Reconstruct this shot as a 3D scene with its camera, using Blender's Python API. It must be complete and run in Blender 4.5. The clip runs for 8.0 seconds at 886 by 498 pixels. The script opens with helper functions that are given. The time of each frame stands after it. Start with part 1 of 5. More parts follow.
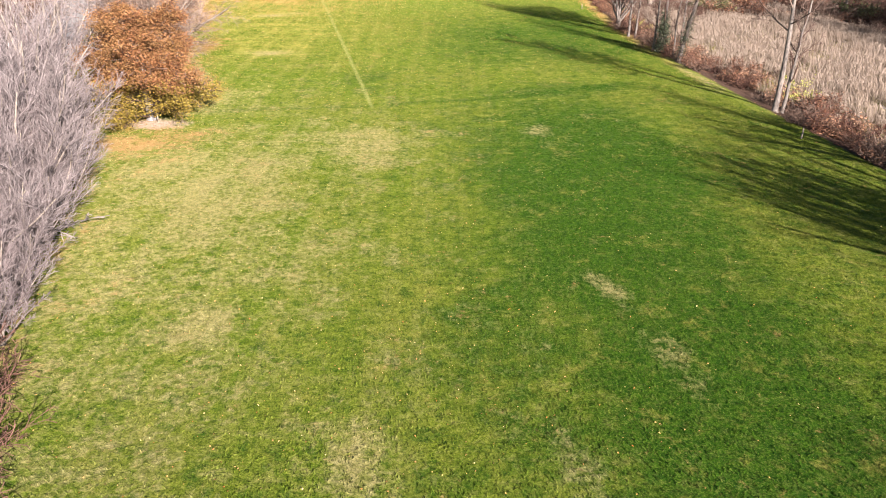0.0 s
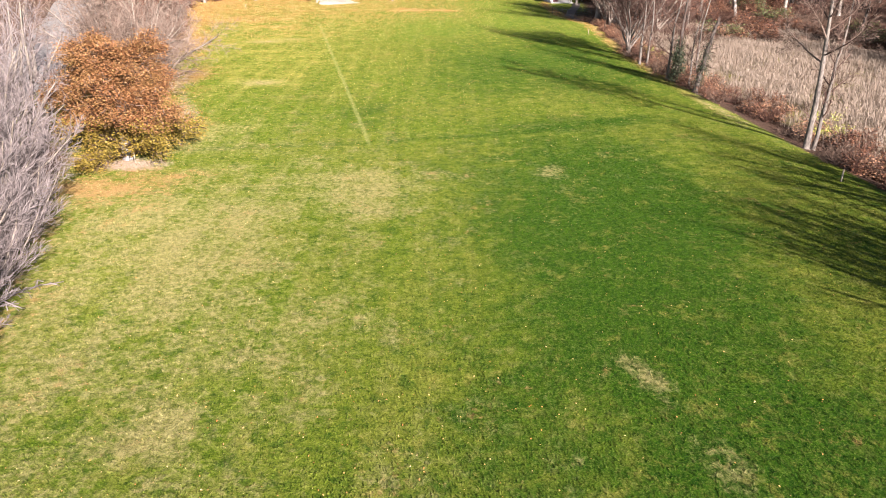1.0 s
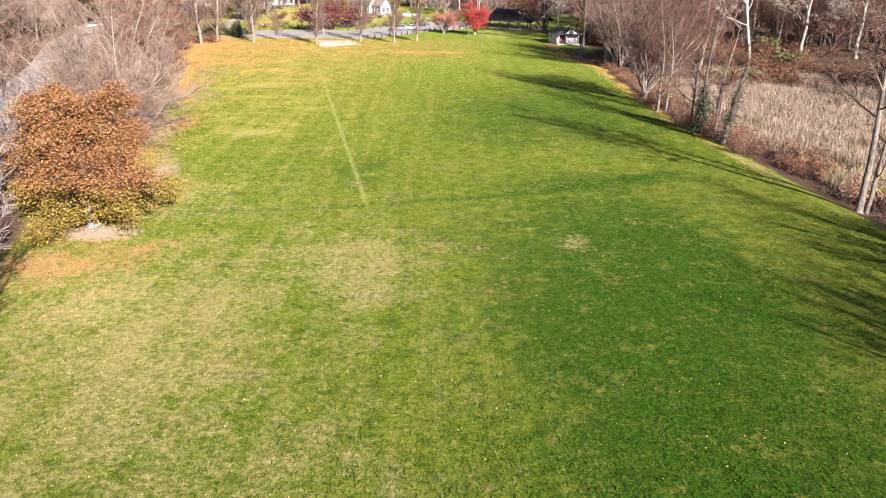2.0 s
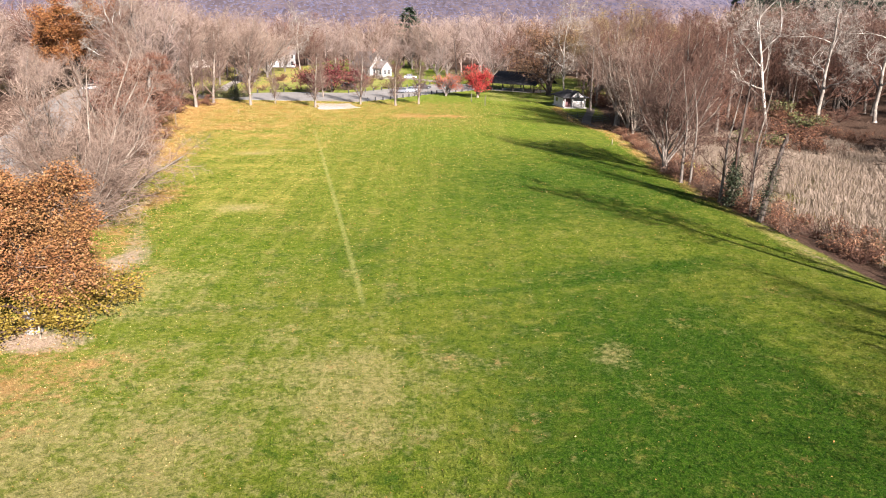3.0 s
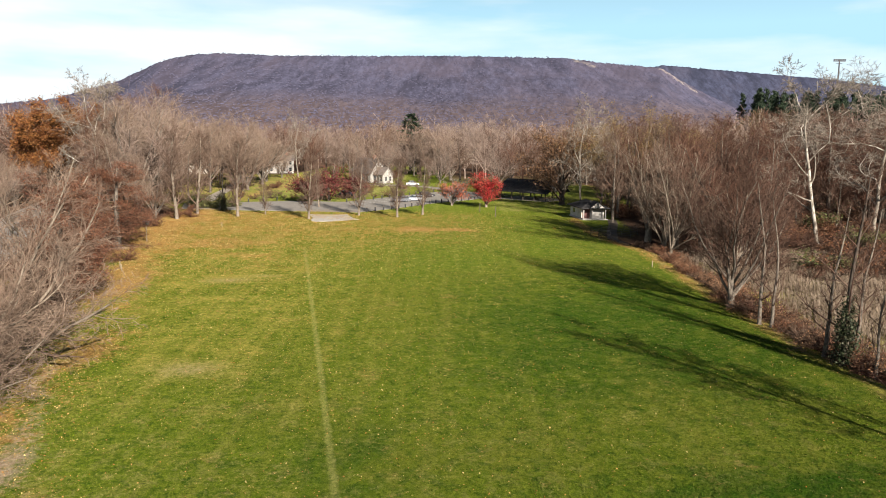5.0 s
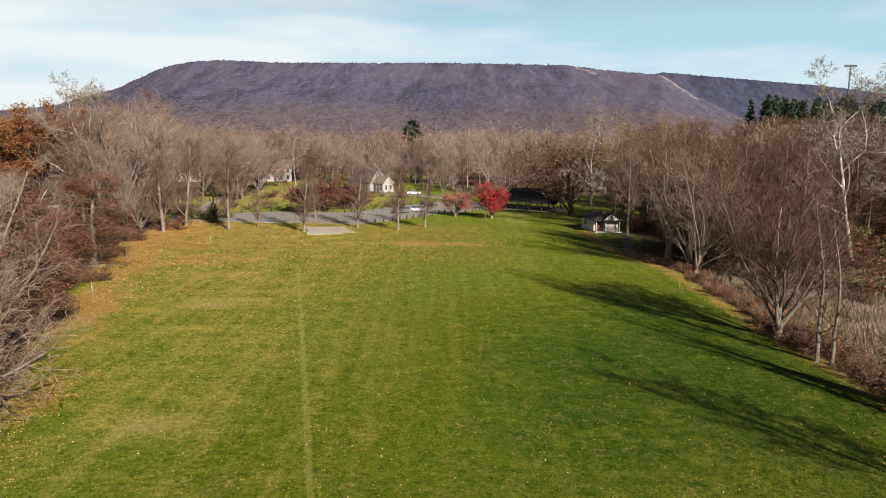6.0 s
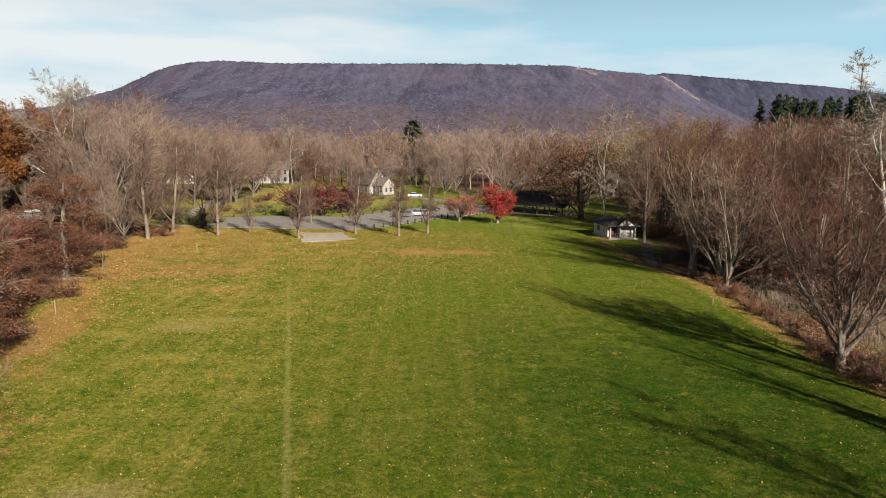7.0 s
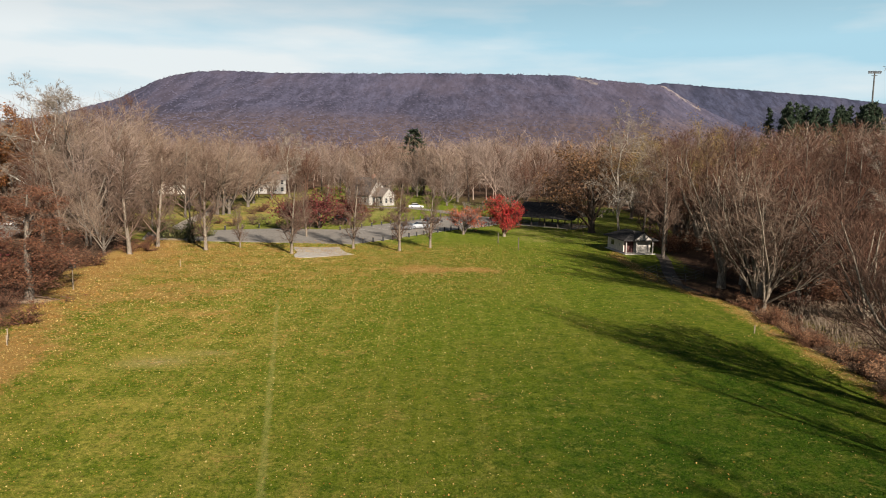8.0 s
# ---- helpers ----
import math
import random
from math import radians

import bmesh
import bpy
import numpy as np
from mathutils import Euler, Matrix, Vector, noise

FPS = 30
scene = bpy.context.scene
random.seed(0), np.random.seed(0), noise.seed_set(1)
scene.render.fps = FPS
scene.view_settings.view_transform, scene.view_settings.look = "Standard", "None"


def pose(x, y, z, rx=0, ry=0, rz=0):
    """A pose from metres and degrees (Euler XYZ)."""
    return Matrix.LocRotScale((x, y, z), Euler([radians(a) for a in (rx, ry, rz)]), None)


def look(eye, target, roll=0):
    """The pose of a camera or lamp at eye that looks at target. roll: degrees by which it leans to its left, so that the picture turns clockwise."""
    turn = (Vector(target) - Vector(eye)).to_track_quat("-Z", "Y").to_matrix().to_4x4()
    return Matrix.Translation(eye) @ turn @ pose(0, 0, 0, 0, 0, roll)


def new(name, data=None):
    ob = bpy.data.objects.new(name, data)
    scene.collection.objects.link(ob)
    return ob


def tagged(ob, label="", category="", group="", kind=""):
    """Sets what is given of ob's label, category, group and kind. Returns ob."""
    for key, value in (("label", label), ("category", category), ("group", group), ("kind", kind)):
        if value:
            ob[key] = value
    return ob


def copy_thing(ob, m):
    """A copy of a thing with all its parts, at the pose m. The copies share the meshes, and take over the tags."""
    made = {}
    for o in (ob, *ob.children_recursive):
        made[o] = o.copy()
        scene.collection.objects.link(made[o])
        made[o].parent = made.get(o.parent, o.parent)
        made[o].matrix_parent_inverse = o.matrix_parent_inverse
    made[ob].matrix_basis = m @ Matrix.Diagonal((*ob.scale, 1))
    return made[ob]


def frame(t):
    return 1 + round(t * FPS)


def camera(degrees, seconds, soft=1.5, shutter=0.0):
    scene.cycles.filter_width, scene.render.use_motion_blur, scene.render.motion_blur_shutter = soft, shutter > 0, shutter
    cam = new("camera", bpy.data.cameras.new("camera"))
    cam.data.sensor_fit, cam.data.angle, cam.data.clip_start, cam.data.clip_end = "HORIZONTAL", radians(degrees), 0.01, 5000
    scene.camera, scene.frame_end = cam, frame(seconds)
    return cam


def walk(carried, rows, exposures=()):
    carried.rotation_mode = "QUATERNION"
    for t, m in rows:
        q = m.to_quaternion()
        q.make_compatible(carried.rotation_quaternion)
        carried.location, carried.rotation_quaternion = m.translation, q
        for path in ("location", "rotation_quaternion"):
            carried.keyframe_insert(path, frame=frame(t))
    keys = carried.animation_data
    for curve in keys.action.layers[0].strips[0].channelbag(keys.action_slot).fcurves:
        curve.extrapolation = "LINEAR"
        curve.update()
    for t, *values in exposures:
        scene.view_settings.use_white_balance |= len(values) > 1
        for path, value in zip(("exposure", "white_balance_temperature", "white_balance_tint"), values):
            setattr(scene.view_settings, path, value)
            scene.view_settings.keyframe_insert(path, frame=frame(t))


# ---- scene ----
cam = camera(62.4, 8.0, soft=1.0)
METRES, EYE, TILT, LEAN, TURN = 68.0, 17.0, 0.0, 0.0, 0.0
ROWS = [
    (0.0, 0.0, 0.0, 0.0, 0.23, -25.4, -0.49),
    (0.5, -0.0021, 0.0405, -0.0008, 0.21, -24.68, -0.49),
    (1.0, -0.0049, 0.089, -0.0013, 0.21, -23.88, -0.5),
    (2.3, -0.0152, 0.2399, -0.0028, 0.32, -19.86, -0.57),
    (2.5, -0.0171, 0.2651, -0.003, 0.31, -18.92, -0.58),
    (3.0, -0.0221, 0.3296, -0.0032, 0.31, -16.69, -0.61),
    (3.5, -0.0275, 0.3962, -0.0024, 0.3, -14.54, -0.63),
    (4.0, -0.0328, 0.4638, -0.0019, 0.32, -12.39, -0.59),
    (4.5, -0.0389, 0.5315, -0.0022, 0.3, -10.24, -0.61),
    (4.7, -0.0413, 0.5587, -0.0022, 0.28, -9.42, -0.62),
    (5.8, -0.0538, 0.7050, -0.0009, 0.29, -8.38, -0.65),
    (6.0, -0.056, 0.7314, -0.0004, 0.29, -8.28, -0.65),
    (6.5, -0.0613, 0.7985, 0.0005, 0.29, -8.26, -0.61),
    (7.0, -0.0661, 0.8647, -0.0014, 0.31, -8.22, -0.63),
    (7.5, -0.0709, 0.9308, -0.0036, 0.31, -8.09, -0.62),
    (8.0, -0.076, 0.9969, -0.0045, 0.32, -7.47, -0.65),
]
walk(cam, [(t, pose(0, 0, EYE, TILT, LEAN, TURN) @ pose(METRES * x, METRES * y, METRES * z, 90 + pitch, roll, yaw)) for t, x, y, z, yaw, pitch, roll in ROWS],
     exposures=[(0.0, 1.74, 6050, 22), (1.0, 1.74, 6050, 22), (2.5, 1.64, 6050, 20), (3.5, 1.46, 6200, 18), (4.5, 1.03, 6450, 12), (6.0, 0.52, 6750, 12.5), (8.0, 0.46, 6800, 13.0)])
# ---------------------------------------------------------------- world, sun
SUN_EL, SUN_AZ = radians(23.5), radians(151.5)
world = bpy.data.worlds.new("sky")
scene.world = world
world.use_nodes = True
wn, wl = world.node_tree.nodes, world.node_tree.links
sky = wn.new("ShaderNodeTexSky")
sky.sky_type, sky.sun_disc = "NISHITA", False
sky.sun_elevation, sky.sun_rotation = SUN_EL, SUN_AZ
sky.air_density, sky.dust_density, sky.ozone_density = 0.8, 0.6, 1.4
wn["Background"].inputs["Strength"].default_value = 0.028
# pale blue haze above the horizon and a bank of thin white cloud, both thinning out upwards
wco, wmap, wno, wmix, wcol = (wn.new("ShaderNode" + k) for k in ("TexCoord", "Mapping", "TexNoise", "MixRGB", "MixRGB"))
wmap.inputs["Scale"].default_value = (1.6, 1.6, 9.0)
wno.inputs["Scale"].default_value, wno.inputs["Detail"].default_value = 2.3, 5
wcol.inputs["Color1"].default_value = (11.0, 18.6, 22.6, 1)
wcol.inputs["Color2"].default_value = (20.8, 23.4, 24.4, 1)
wse, wlow, wbank = wn.new("ShaderNodeSeparateXYZ"), wn.new("ShaderNodeMapRange"), wn.new("ShaderNodeMapRange")
wlow.inputs["From Min"].default_value, wlow.inputs["From Max"].default_value = 0.36, 0.14
wlow.inputs["To Min"].default_value, wlow.inputs["To Max"].default_value = 0.03, 0.96
wbank.inputs["From Min"].default_value, wbank.inputs["From Max"].default_value = 0.32, 0.68


def world_math(op, a, b):
    n = wn.new("ShaderNodeMath")
    n.operation = op
    for socket, value in zip(n.inputs, (a, b)):
        if isinstance(value, bpy.types.NodeSocket):
            wl.new(value, socket)
        else:
            socket.default_value = value
    return n.outputs[0]


wl.new(wco.outputs["Generated"], wmap.inputs["Vector"])
wl.new(wmap.outputs["Vector"], wno.inputs["Vector"])
wl.new(wco.outputs["Generated"], wse.inputs["Vector"])
wl.new(wse.outputs["Z"], wlow.inputs["Value"])
bank = world_math("ADD", wno.outputs["Fac"], world_math("MULTIPLY", wse.outputs["X"], -0.38))
bank = world_math("SUBTRACT", world_math("ADD", bank, 0.16), world_math("MULTIPLY", wse.outputs["Z"], 1.1))
wl.new(bank, wbank.inputs["Value"])
wl.new(wbank.outputs["Result"], wcol.inputs["Fac"])
wl.new(wlow.outputs["Result"], wmix.inputs["Fac"])
wl.new(sky.outputs["Color"], wmix.inputs["Color1"])
wl.new(wcol.outputs["Color"], wmix.inputs["Color2"])
wl.new(wmix.outputs["Color"], wn["Background"].inputs["Color"])
sun = new("sun", bpy.data.lights.new("sun", "SUN"))
sun.data.energy, sun.data.angle, sun.data.color = 6.6, radians(0.55), (1.0, 0.93, 0.82)
SUN_DIR = Vector((math.sin(SUN_AZ) * math.cos(SUN_EL), math.cos(SUN_AZ) * math.cos(SUN_EL), math.sin(SUN_EL)))
sun.matrix_world = look(SUN_DIR * 300, (0, 0, 0))


# ---------------------------------------------------------------- materials
class Nodes:
    """A small writer of node materials."""

    def __init__(self, name, rough=0.8, metal=0.0, spec=0.3):
        self.mat = bpy.data.materials.new(name)
        self.mat.use_nodes = True
        self.t = self.mat.node_tree
        self.b = self.t.nodes["Principled BSDF"]
        self.b.inputs["Roughness"].default_value, self.b.inputs["Metallic"].default_value = rough, metal
        self.b.inputs["Specular IOR Level"].default_value = spec
        self.co = self.add("TexCoord").outputs["Object"]

    def add(self, kind):
        return self.t.nodes.new("ShaderNode" + kind)

    def put(self, socket, value):
        if isinstance(value, bpy.types.NodeSocket):
            self.t.links.new(value, socket)
        elif isinstance(value, tuple) and len(value) == 3 and socket.type == "RGBA":
            socket.default_value = (*value, 1)
        else:
            socket.default_value = value

    def noise(self, scale, detail=3.0, rough=0.55, stretch=None, co=None, dist=0.0):
        n = self.add("TexNoise")
        n.inputs["Scale"].default_value, n.inputs["Detail"].default_value = scale, detail
        n.inputs["Roughness"].default_value, n.inputs["Distortion"].default_value = rough, dist
        src = co or self.co
        if stretch:
            m = self.add("Mapping")
            m.inputs["Scale"].default_value = stretch
            self.put(m.inputs["Vector"], src)
            src = m.outputs["Vector"]
        self.put(n.inputs["Vector"], src)
        return n.outputs["Fac"]

    def ramp(self, fac, lo=0.4, hi=0.6):
        n = self.add("MapRange")
        n.interpolation_type = "SMOOTHSTEP"
        n.inputs["From Min"].default_value, n.inputs["From Max"].default_value = lo, hi
        self.put(n.inputs["Value"], fac)
        return n.outputs["Result"]

    def math(self, op, a, b=0.0):
        n = self.add("Math")
        n.operation = op
        self.put(n.inputs[0], a), self.put(n.inputs[1], b)
        return n.outputs[0]

    def mix(self, fac, a, b):
        n = self.add("MixRGB")
        self.put(n.inputs["Fac"], fac), self.put(n.inputs["Color1"], a), self.put(n.inputs["Color2"], b)
        return n.outputs["Color"]

    def attr(self, name):
        n = self.add("Attribute")
        n.attribute_name = name
        return n.outputs["Fac"]

    def random(self):
        return self.add("ObjectInfo").outputs["Random"]

    def island(self):
        return self.add("NewGeometry").outputs["Random Per Island"]

    def bump(self, height, strength=0.4, distance=0.05):
        n = self.add("Bump")
        n.inputs["Strength"].default_value, n.inputs["Distance"].default_value = strength, distance
        self.put(n.inputs["Height"], height)
        self.put(self.b.inputs["Normal"], n.outputs["Normal"])

    def done(self, colour):
        self.put(self.b.inputs["Base Color"], colour)
        return self.mat


def bark(name, dark, light, pale=None, streak=(6, 6, 1.2)):
    n = Nodes(name, 0.92, spec=0.15)
    grain = n.noise(2.2, 5, 0.65, stretch=streak)
    c = n.mix(n.ramp(grain, 0.35, 0.68), dark, light)
    c = n.mix(n.math("MULTIPLY", n.random(), 0.5), c, n.mix(n.ramp(n.noise(0.35, 2)), dark, light))
    if pale:
        c = n.mix(n.ramp(n.noise(0.9, 4, 0.6, stretch=(1, 1, 0.6)), 0.48, 0.62), c, pale)
    n.bump(grain, 0.6, 0.03)
    return n.done(c)


def twigs(name, a, b, c2=None):
    n = Nodes(name, 0.9, spec=0.15)
    c = n.mix(n.ramp(n.noise(0.28, 3), 0.35, 0.65), a, b)
    c = n.mix(n.random(), c, n.mix(0.5, c, c2 or b))
    # single twigs differ: old grey wood and dark young bark
    i = n.island()
    c = n.mix(n.ramp(i, 0.45, 0.0), c, tuple(0.72 * k for k in a))
    c = n.mix(n.ramp(i, 0.72, 1.0), c, tuple(min(0.6, 1.12 * k) for k in b))
    n.bump(n.noise(9, 2), 0.3, 0.02)
    return n.done(c)


def leafy(name, a, b, c2, rough=0.6):
    n = Nodes(name, rough, spec=0.25)
    i = n.island()
    c = n.mix(n.ramp(i, 0.1, 0.6), a, b)
    c = n.mix(n.ramp(i, 0.72, 0.95), c, c2)
    c = n.mix(n.ramp(n.noise(0.5, 2), 0.4, 0.7), c, n.mix(0.55, c, c2))
    n.b.inputs["Subsurface Weight"].default_value = 0.0
    return n.done(c)


def plain(name, a, b, scale=3.0, rough=0.7, metal=0.0, bump=0.2, spec=0.3):
    n = Nodes(name, rough, metal, spec)
    g = n.noise(scale, 5, 0.6)
    c = n.mix(n.ramp(g, 0.35, 0.65), a, b)
    c = n.mix(n.math("MULTIPLY", n.ramp(n.noise(scale * 0.17, 3), 0.45, 0.7), 0.35), c, tuple(0.7 * k for k in a))
    n.bump(n.noise(scale * 6, 3), bump, 0.01)
    return n.done(c)


def grass_material():
    n = Nodes("grass_ground", 0.95, spec=0.05)
    n.b.inputs["Diffuse Roughness"].default_value = 0.6
    fine = n.noise(14, 6, 0.78)
    clump = n.noise(3.0, 5, 0.7, dist=0.5)
    mid = n.noise(0.85, 4, 0.65, dist=0.4)
    broad = n.noise(0.27, 4, 0.62)
    wide = n.noise(0.06, 3, 0.55)
    stripe = n.noise(0.55, 2, 0.5, stretch=(1.5, 0.03, 1))

    def wave(f, k):
        return n.math("MULTIPLY", n.math("SUBTRACT", f, 0.5), k)

    lush = n.math("ADD", n.attr("lush"), n.math("ADD", wave(broad, 1.8), n.math("ADD", wave(mid, 1.7), wave(clump, 1.0))))
    c = n.mix(n.ramp(clump, 0.35, 0.65), (0.062, 0.102, 0.005), (0.128, 0.162, 0.012))
    c = n.mix(n.math("MULTIPLY", n.ramp(wide, 0.42, 0.62), 0.4), c, (0.135, 0.142, 0.016))
    c = n.mix(n.math("MULTIPLY", n.ramp(stripe, 0.42, 0.68), 0.26), c, (0.185, 0.182, 0.03))
    deep = n.mix(n.ramp(clump, 0.35, 0.65), (0.011, 0.046, 0.002), (0.034, 0.086, 0.003))
    c = n.mix(n.math("MULTIPLY", n.ramp(lush, -0.05, 1.1), 0.92), c, deep)
    blotch = n.noise(0.95, 7, 0.74, dist=0.2)
    tuft = n.noise(3.6, 6, 0.8, dist=0.3)
    c = n.mix(n.math("MULTIPLY", n.ramp(blotch, 0.51, 0.64), 0.62), c, n.mix(n.ramp(tuft, 0.4, 0.6), (0.125, 0.150, 0.024), (0.20, 0.19, 0.05)))
    c = n.mix(n.math("MULTIPLY", n.ramp(blotch, 0.49, 0.37), 0.7), c, (0.020, 0.060, 0.004))
    c = n.mix(n.math("MULTIPLY", n.ramp(tuft, 0.46, 0.36), 0.85), c, (0.012, 0.036, 0.003))
    c = n.mix(n.math("MULTIPLY", n.ramp(tuft, 0.54, 0.66), 0.5), c, n.mix(0.6, c, (0.24, 0.25, 0.05)))
    c = n.mix(n.math("MULTIPLY", n.ramp(lush, 0.25, 1.25), 0.82), c, deep)
    scab = n.noise(0.5, 8, 0.8, dist=0.25)
    c = n.mix(n.math("MULTIPLY", n.ramp(scab, 0.53, 0.70), 0.7), c, n.mix(n.ramp(tuft, 0.4, 0.6), (0.18, 0.17, 0.022), (0.28, 0.245, 0.055)))
    # worn and dry turf
    dry = n.math("ADD", n.math("ADD", n.attr("dry"), wave(stripe, 0.6)), n.math("ADD", wave(mid, 1.3), n.math("ADD", wave(clump, 1.7), wave(broad, 1.5))))
    gold = n.attr("gold")
    straw = n.mix(n.ramp(clump, 0.35, 0.65), n.mix(gold, (0.20, 0.168, 0.055), (0.212, 0.178, 0.034)), n.mix(gold, (0.34, 0.285, 0.12), (0.345, 0.295, 0.062)))
    c = n.mix(n.math("MULTIPLY", n.ramp(dry, 0.22, 1.1), 0.74), c, straw)
    # the old boundary line, worn pale across the field
    sep = n.add("SeparateXYZ")
    n.put(sep.inputs["Vector"], n.co)
    v = n.math("SUBTRACT", sep.outputs["Y"], 65.4)
    at = n.math("ADD", n.math("MULTIPLY", v, -0.2085), n.math("MULTIPLY", n.math("MULTIPLY", v, v), -0.00003))
    off = n.math("ABSOLUTE", n.math("SUBTRACT", n.math("ADD", sep.outputs["X"], 6.5), n.math("ADD", at, wave(mid, 0.5))))
    worn = n.math("MULTIPLY", n.ramp(off, 0.32, 0.08), n.math("MULTIPLY", n.ramp(v, -1.5, 2.0), n.ramp(v, 88, 80)))
    c = n.mix(n.math("MULTIPLY", worn, n.math("ADD", 0.22, n.math("MULTIPLY", n.ramp(clump, 0.35, 0.62), 0.38))), c, (0.28, 0.27, 0.085))
    # blade-sized light and dark
    c = n.mix(n.math("MULTIPLY", n.ramp(fine, 0.52, 0.68), 0.58), c, n.mix(0.5, c, (0.27, 0.25, 0.06)))
    c = n.mix(n.math("MULTIPLY", n.ramp(fine, 0.56, 0.34), 0.86), c, n.mix(0.75, c, (0.006, 0.018, 0.001)))
    speck = n.noise(5.5, 5, 0.75, dist=0.3)
    c = n.mix(n.math("MULTIPLY", n.ramp(speck, 0.47, 0.34), 0.45), c, n.mix(0.7, c, (0.010, 0.030, 0.002)))
    c = n.mix(n.math("MULTIPLY", n.ramp(speck, 0.53, 0.66), 0.28), c, n.mix(0.5, c, (0.34, 0.33, 0.07)))
    # leaf litter and bare earth
    lit = n.math("ADD", n.attr("litter"), n.math("ADD", wave(n.noise(1.4, 7, 0.8), 3.6), n.math("ADD", wave(clump, 1.4), wave(broad, 2.4))))
    leafc = n.mix(n.ramp(n.noise(7, 4, 0.7), 0.35, 0.65), (0.21, 0.098, 0.034), (0.37, 0.215, 0.09))
    c = n.mix(n.math("MULTIPLY", n.ramp(lit, 0.35, 1.3), 0.72), c, leafc)
    soil = n.math("ADD", n.attr("soil"), n.math("ADD", wave(clump, 0.8), wave(mid, 0.6)))
    earth = n.mix(n.ramp(n.noise(4, 5, 0.7), 0.35, 0.65), (0.036, 0.021, 0.014), (0.092, 0.057, 0.038))
    c = n.mix(n.ramp(soil, 0.35, 0.8), c, earth)
    bare = n.math("ADD", n.attr("bare"), n.math("ADD", wave(clump, 0.9), wave(mid, 0.7)))
    c = n.mix(n.math("MULTIPLY", n.ramp(bare, 0.3, 0.8), 0.85), c, n.mix(n.ramp(n.noise(5, 5, 0.7), 0.35, 0.65), (0.24, 0.165, 0.115), (0.37, 0.28, 0.21)))
    n.bump(n.math("ADD", fine, n.math("MULTIPLY", clump, 1.5)), 0.9, 0.12)
    return n.done(c)


M_GRASS = grass_material()
M_ASPHALT = plain("asphalt", (0.21, 0.19, 0.168), (0.31, 0.285, 0.25), 2.2, 0.9, bump=0.3, spec=0.2)
M_CONCRETE = plain("pale_concrete", (0.36, 0.335, 0.30), (0.47, 0.445, 0.40), 0.8, 0.9)
M_GRAVEL_SHADED = plain("gravel", (0.055, 0.042, 0.032), (0.098, 0.078, 0.060), 3, 0.95, bump=0.6)
M_GRAVEL_PALE = plain("pale_gravel", (0.24, 0.205, 0.17), (0.34, 0.30, 0.25), 3, 0.95, bump=0.6)
M_BARK = bark("grey_bark", (0.10, 0.078, 0.058), (0.30, 0.25, 0.195))
M_BARK_DARK = bark("dark_bark", (0.035, 0.028, 0.023), (0.112, 0.0875, 0.07))
M_BARK_MID = bark("brown_grey_bark", (0.05, 0.042, 0.035), (0.225, 0.188, 0.15))
M_BARK_SYC = bark("sycamore_bark", (0.13, 0.108, 0.086), (0.28, 0.245, 0.20), (0.47, 0.43, 0.37), (2, 2, 1))
M_BARK_BEECH = bark("smooth_beech_bark", (0.20, 0.18, 0.16), (0.31, 0.285, 0.26))
M_TWIG_GREY = twigs("grey_twigs", (0.135, 0.108, 0.097), (0.215, 0.180, 0.164), (0.165, 0.118, 0.106))
M_TWIG_TAN = twigs("tan_twigs", (0.085, 0.054, 0.037), (0.142, 0.098, 0.068), (0.105, 0.06, 0.043))
M_TWIG_DRAB = twigs("drab_twigs", (0.150, 0.102, 0.074), (0.235, 0.176, 0.131), (0.172, 0.110, 0.082))
M_TWIG_RED = twigs("reddish_twigs", (0.078, 0.040, 0.027), (0.128, 0.070, 0.047), (0.102, 0.045, 0.031))
M_TWIG_DARK = twigs("dark_brown_twigs", (0.068, 0.040, 0.028), (0.118, 0.076, 0.055), (0.090, 0.048, 0.035))
M_TWIG_MID = twigs("brown_grey_twigs", (0.100, 0.063, 0.045), (0.160, 0.112, 0.083), (0.120, 0.071, 0.052))
M_TWIG_FAR = twigs("far_grey_twigs", (0.182, 0.132, 0.106), (0.26, 0.20, 0.165), (0.205, 0.142, 0.115))
M_TWIG_SYC = twigs("pale_sycamore_twigs", (0.15, 0.122, 0.097), (0.225, 0.19, 0.155), (0.18, 0.145, 0.11))
M_TWIG_GOLD = twigs("yellowish_twigs", (0.135, 0.105, 0.05), (0.19, 0.15, 0.075), (0.15, 0.115, 0.065))
M_LEAF_BEECH = leafy("beech_leaves", (0.155, 0.062, 0.024), (0.24, 0.108, 0.04), (0.255, 0.145, 0.05))
M_LEAF_BEECH_LOW = leafy("yellow_beech_leaves", (0.18, 0.118, 0.016), (0.25, 0.168, 0.026), (0.17, 0.13, 0.02))
M_LEAF_OAK = leafy("oak_leaves", (0.13, 0.042, 0.015), (0.195, 0.074, 0.022), (0.21, 0.10, 0.03))
M_LEAF_RED = leafy("red_maple_leaves", (0.27, 0.012, 0.016), (0.38, 0.024, 0.024), (0.42, 0.075, 0.05))
M_LEAF_CRIMSON = leafy("crimson_leaves", (0.085, 0.012, 0.016), (0.13, 0.022, 0.025), (0.12, 0.04, 0.03))
M_LEAF_OLIVE = leafy("olive_leaves", (0.12, 0.078, 0.028), (0.18, 0.118, 0.044), (0.2, 0.13, 0.055))
M_LEAF_BUSH = leafy("yellow_green_leaves", (0.28, 0.32, 0.04), (0.42, 0.44, 0.06), (0.5, 0.46, 0.1))
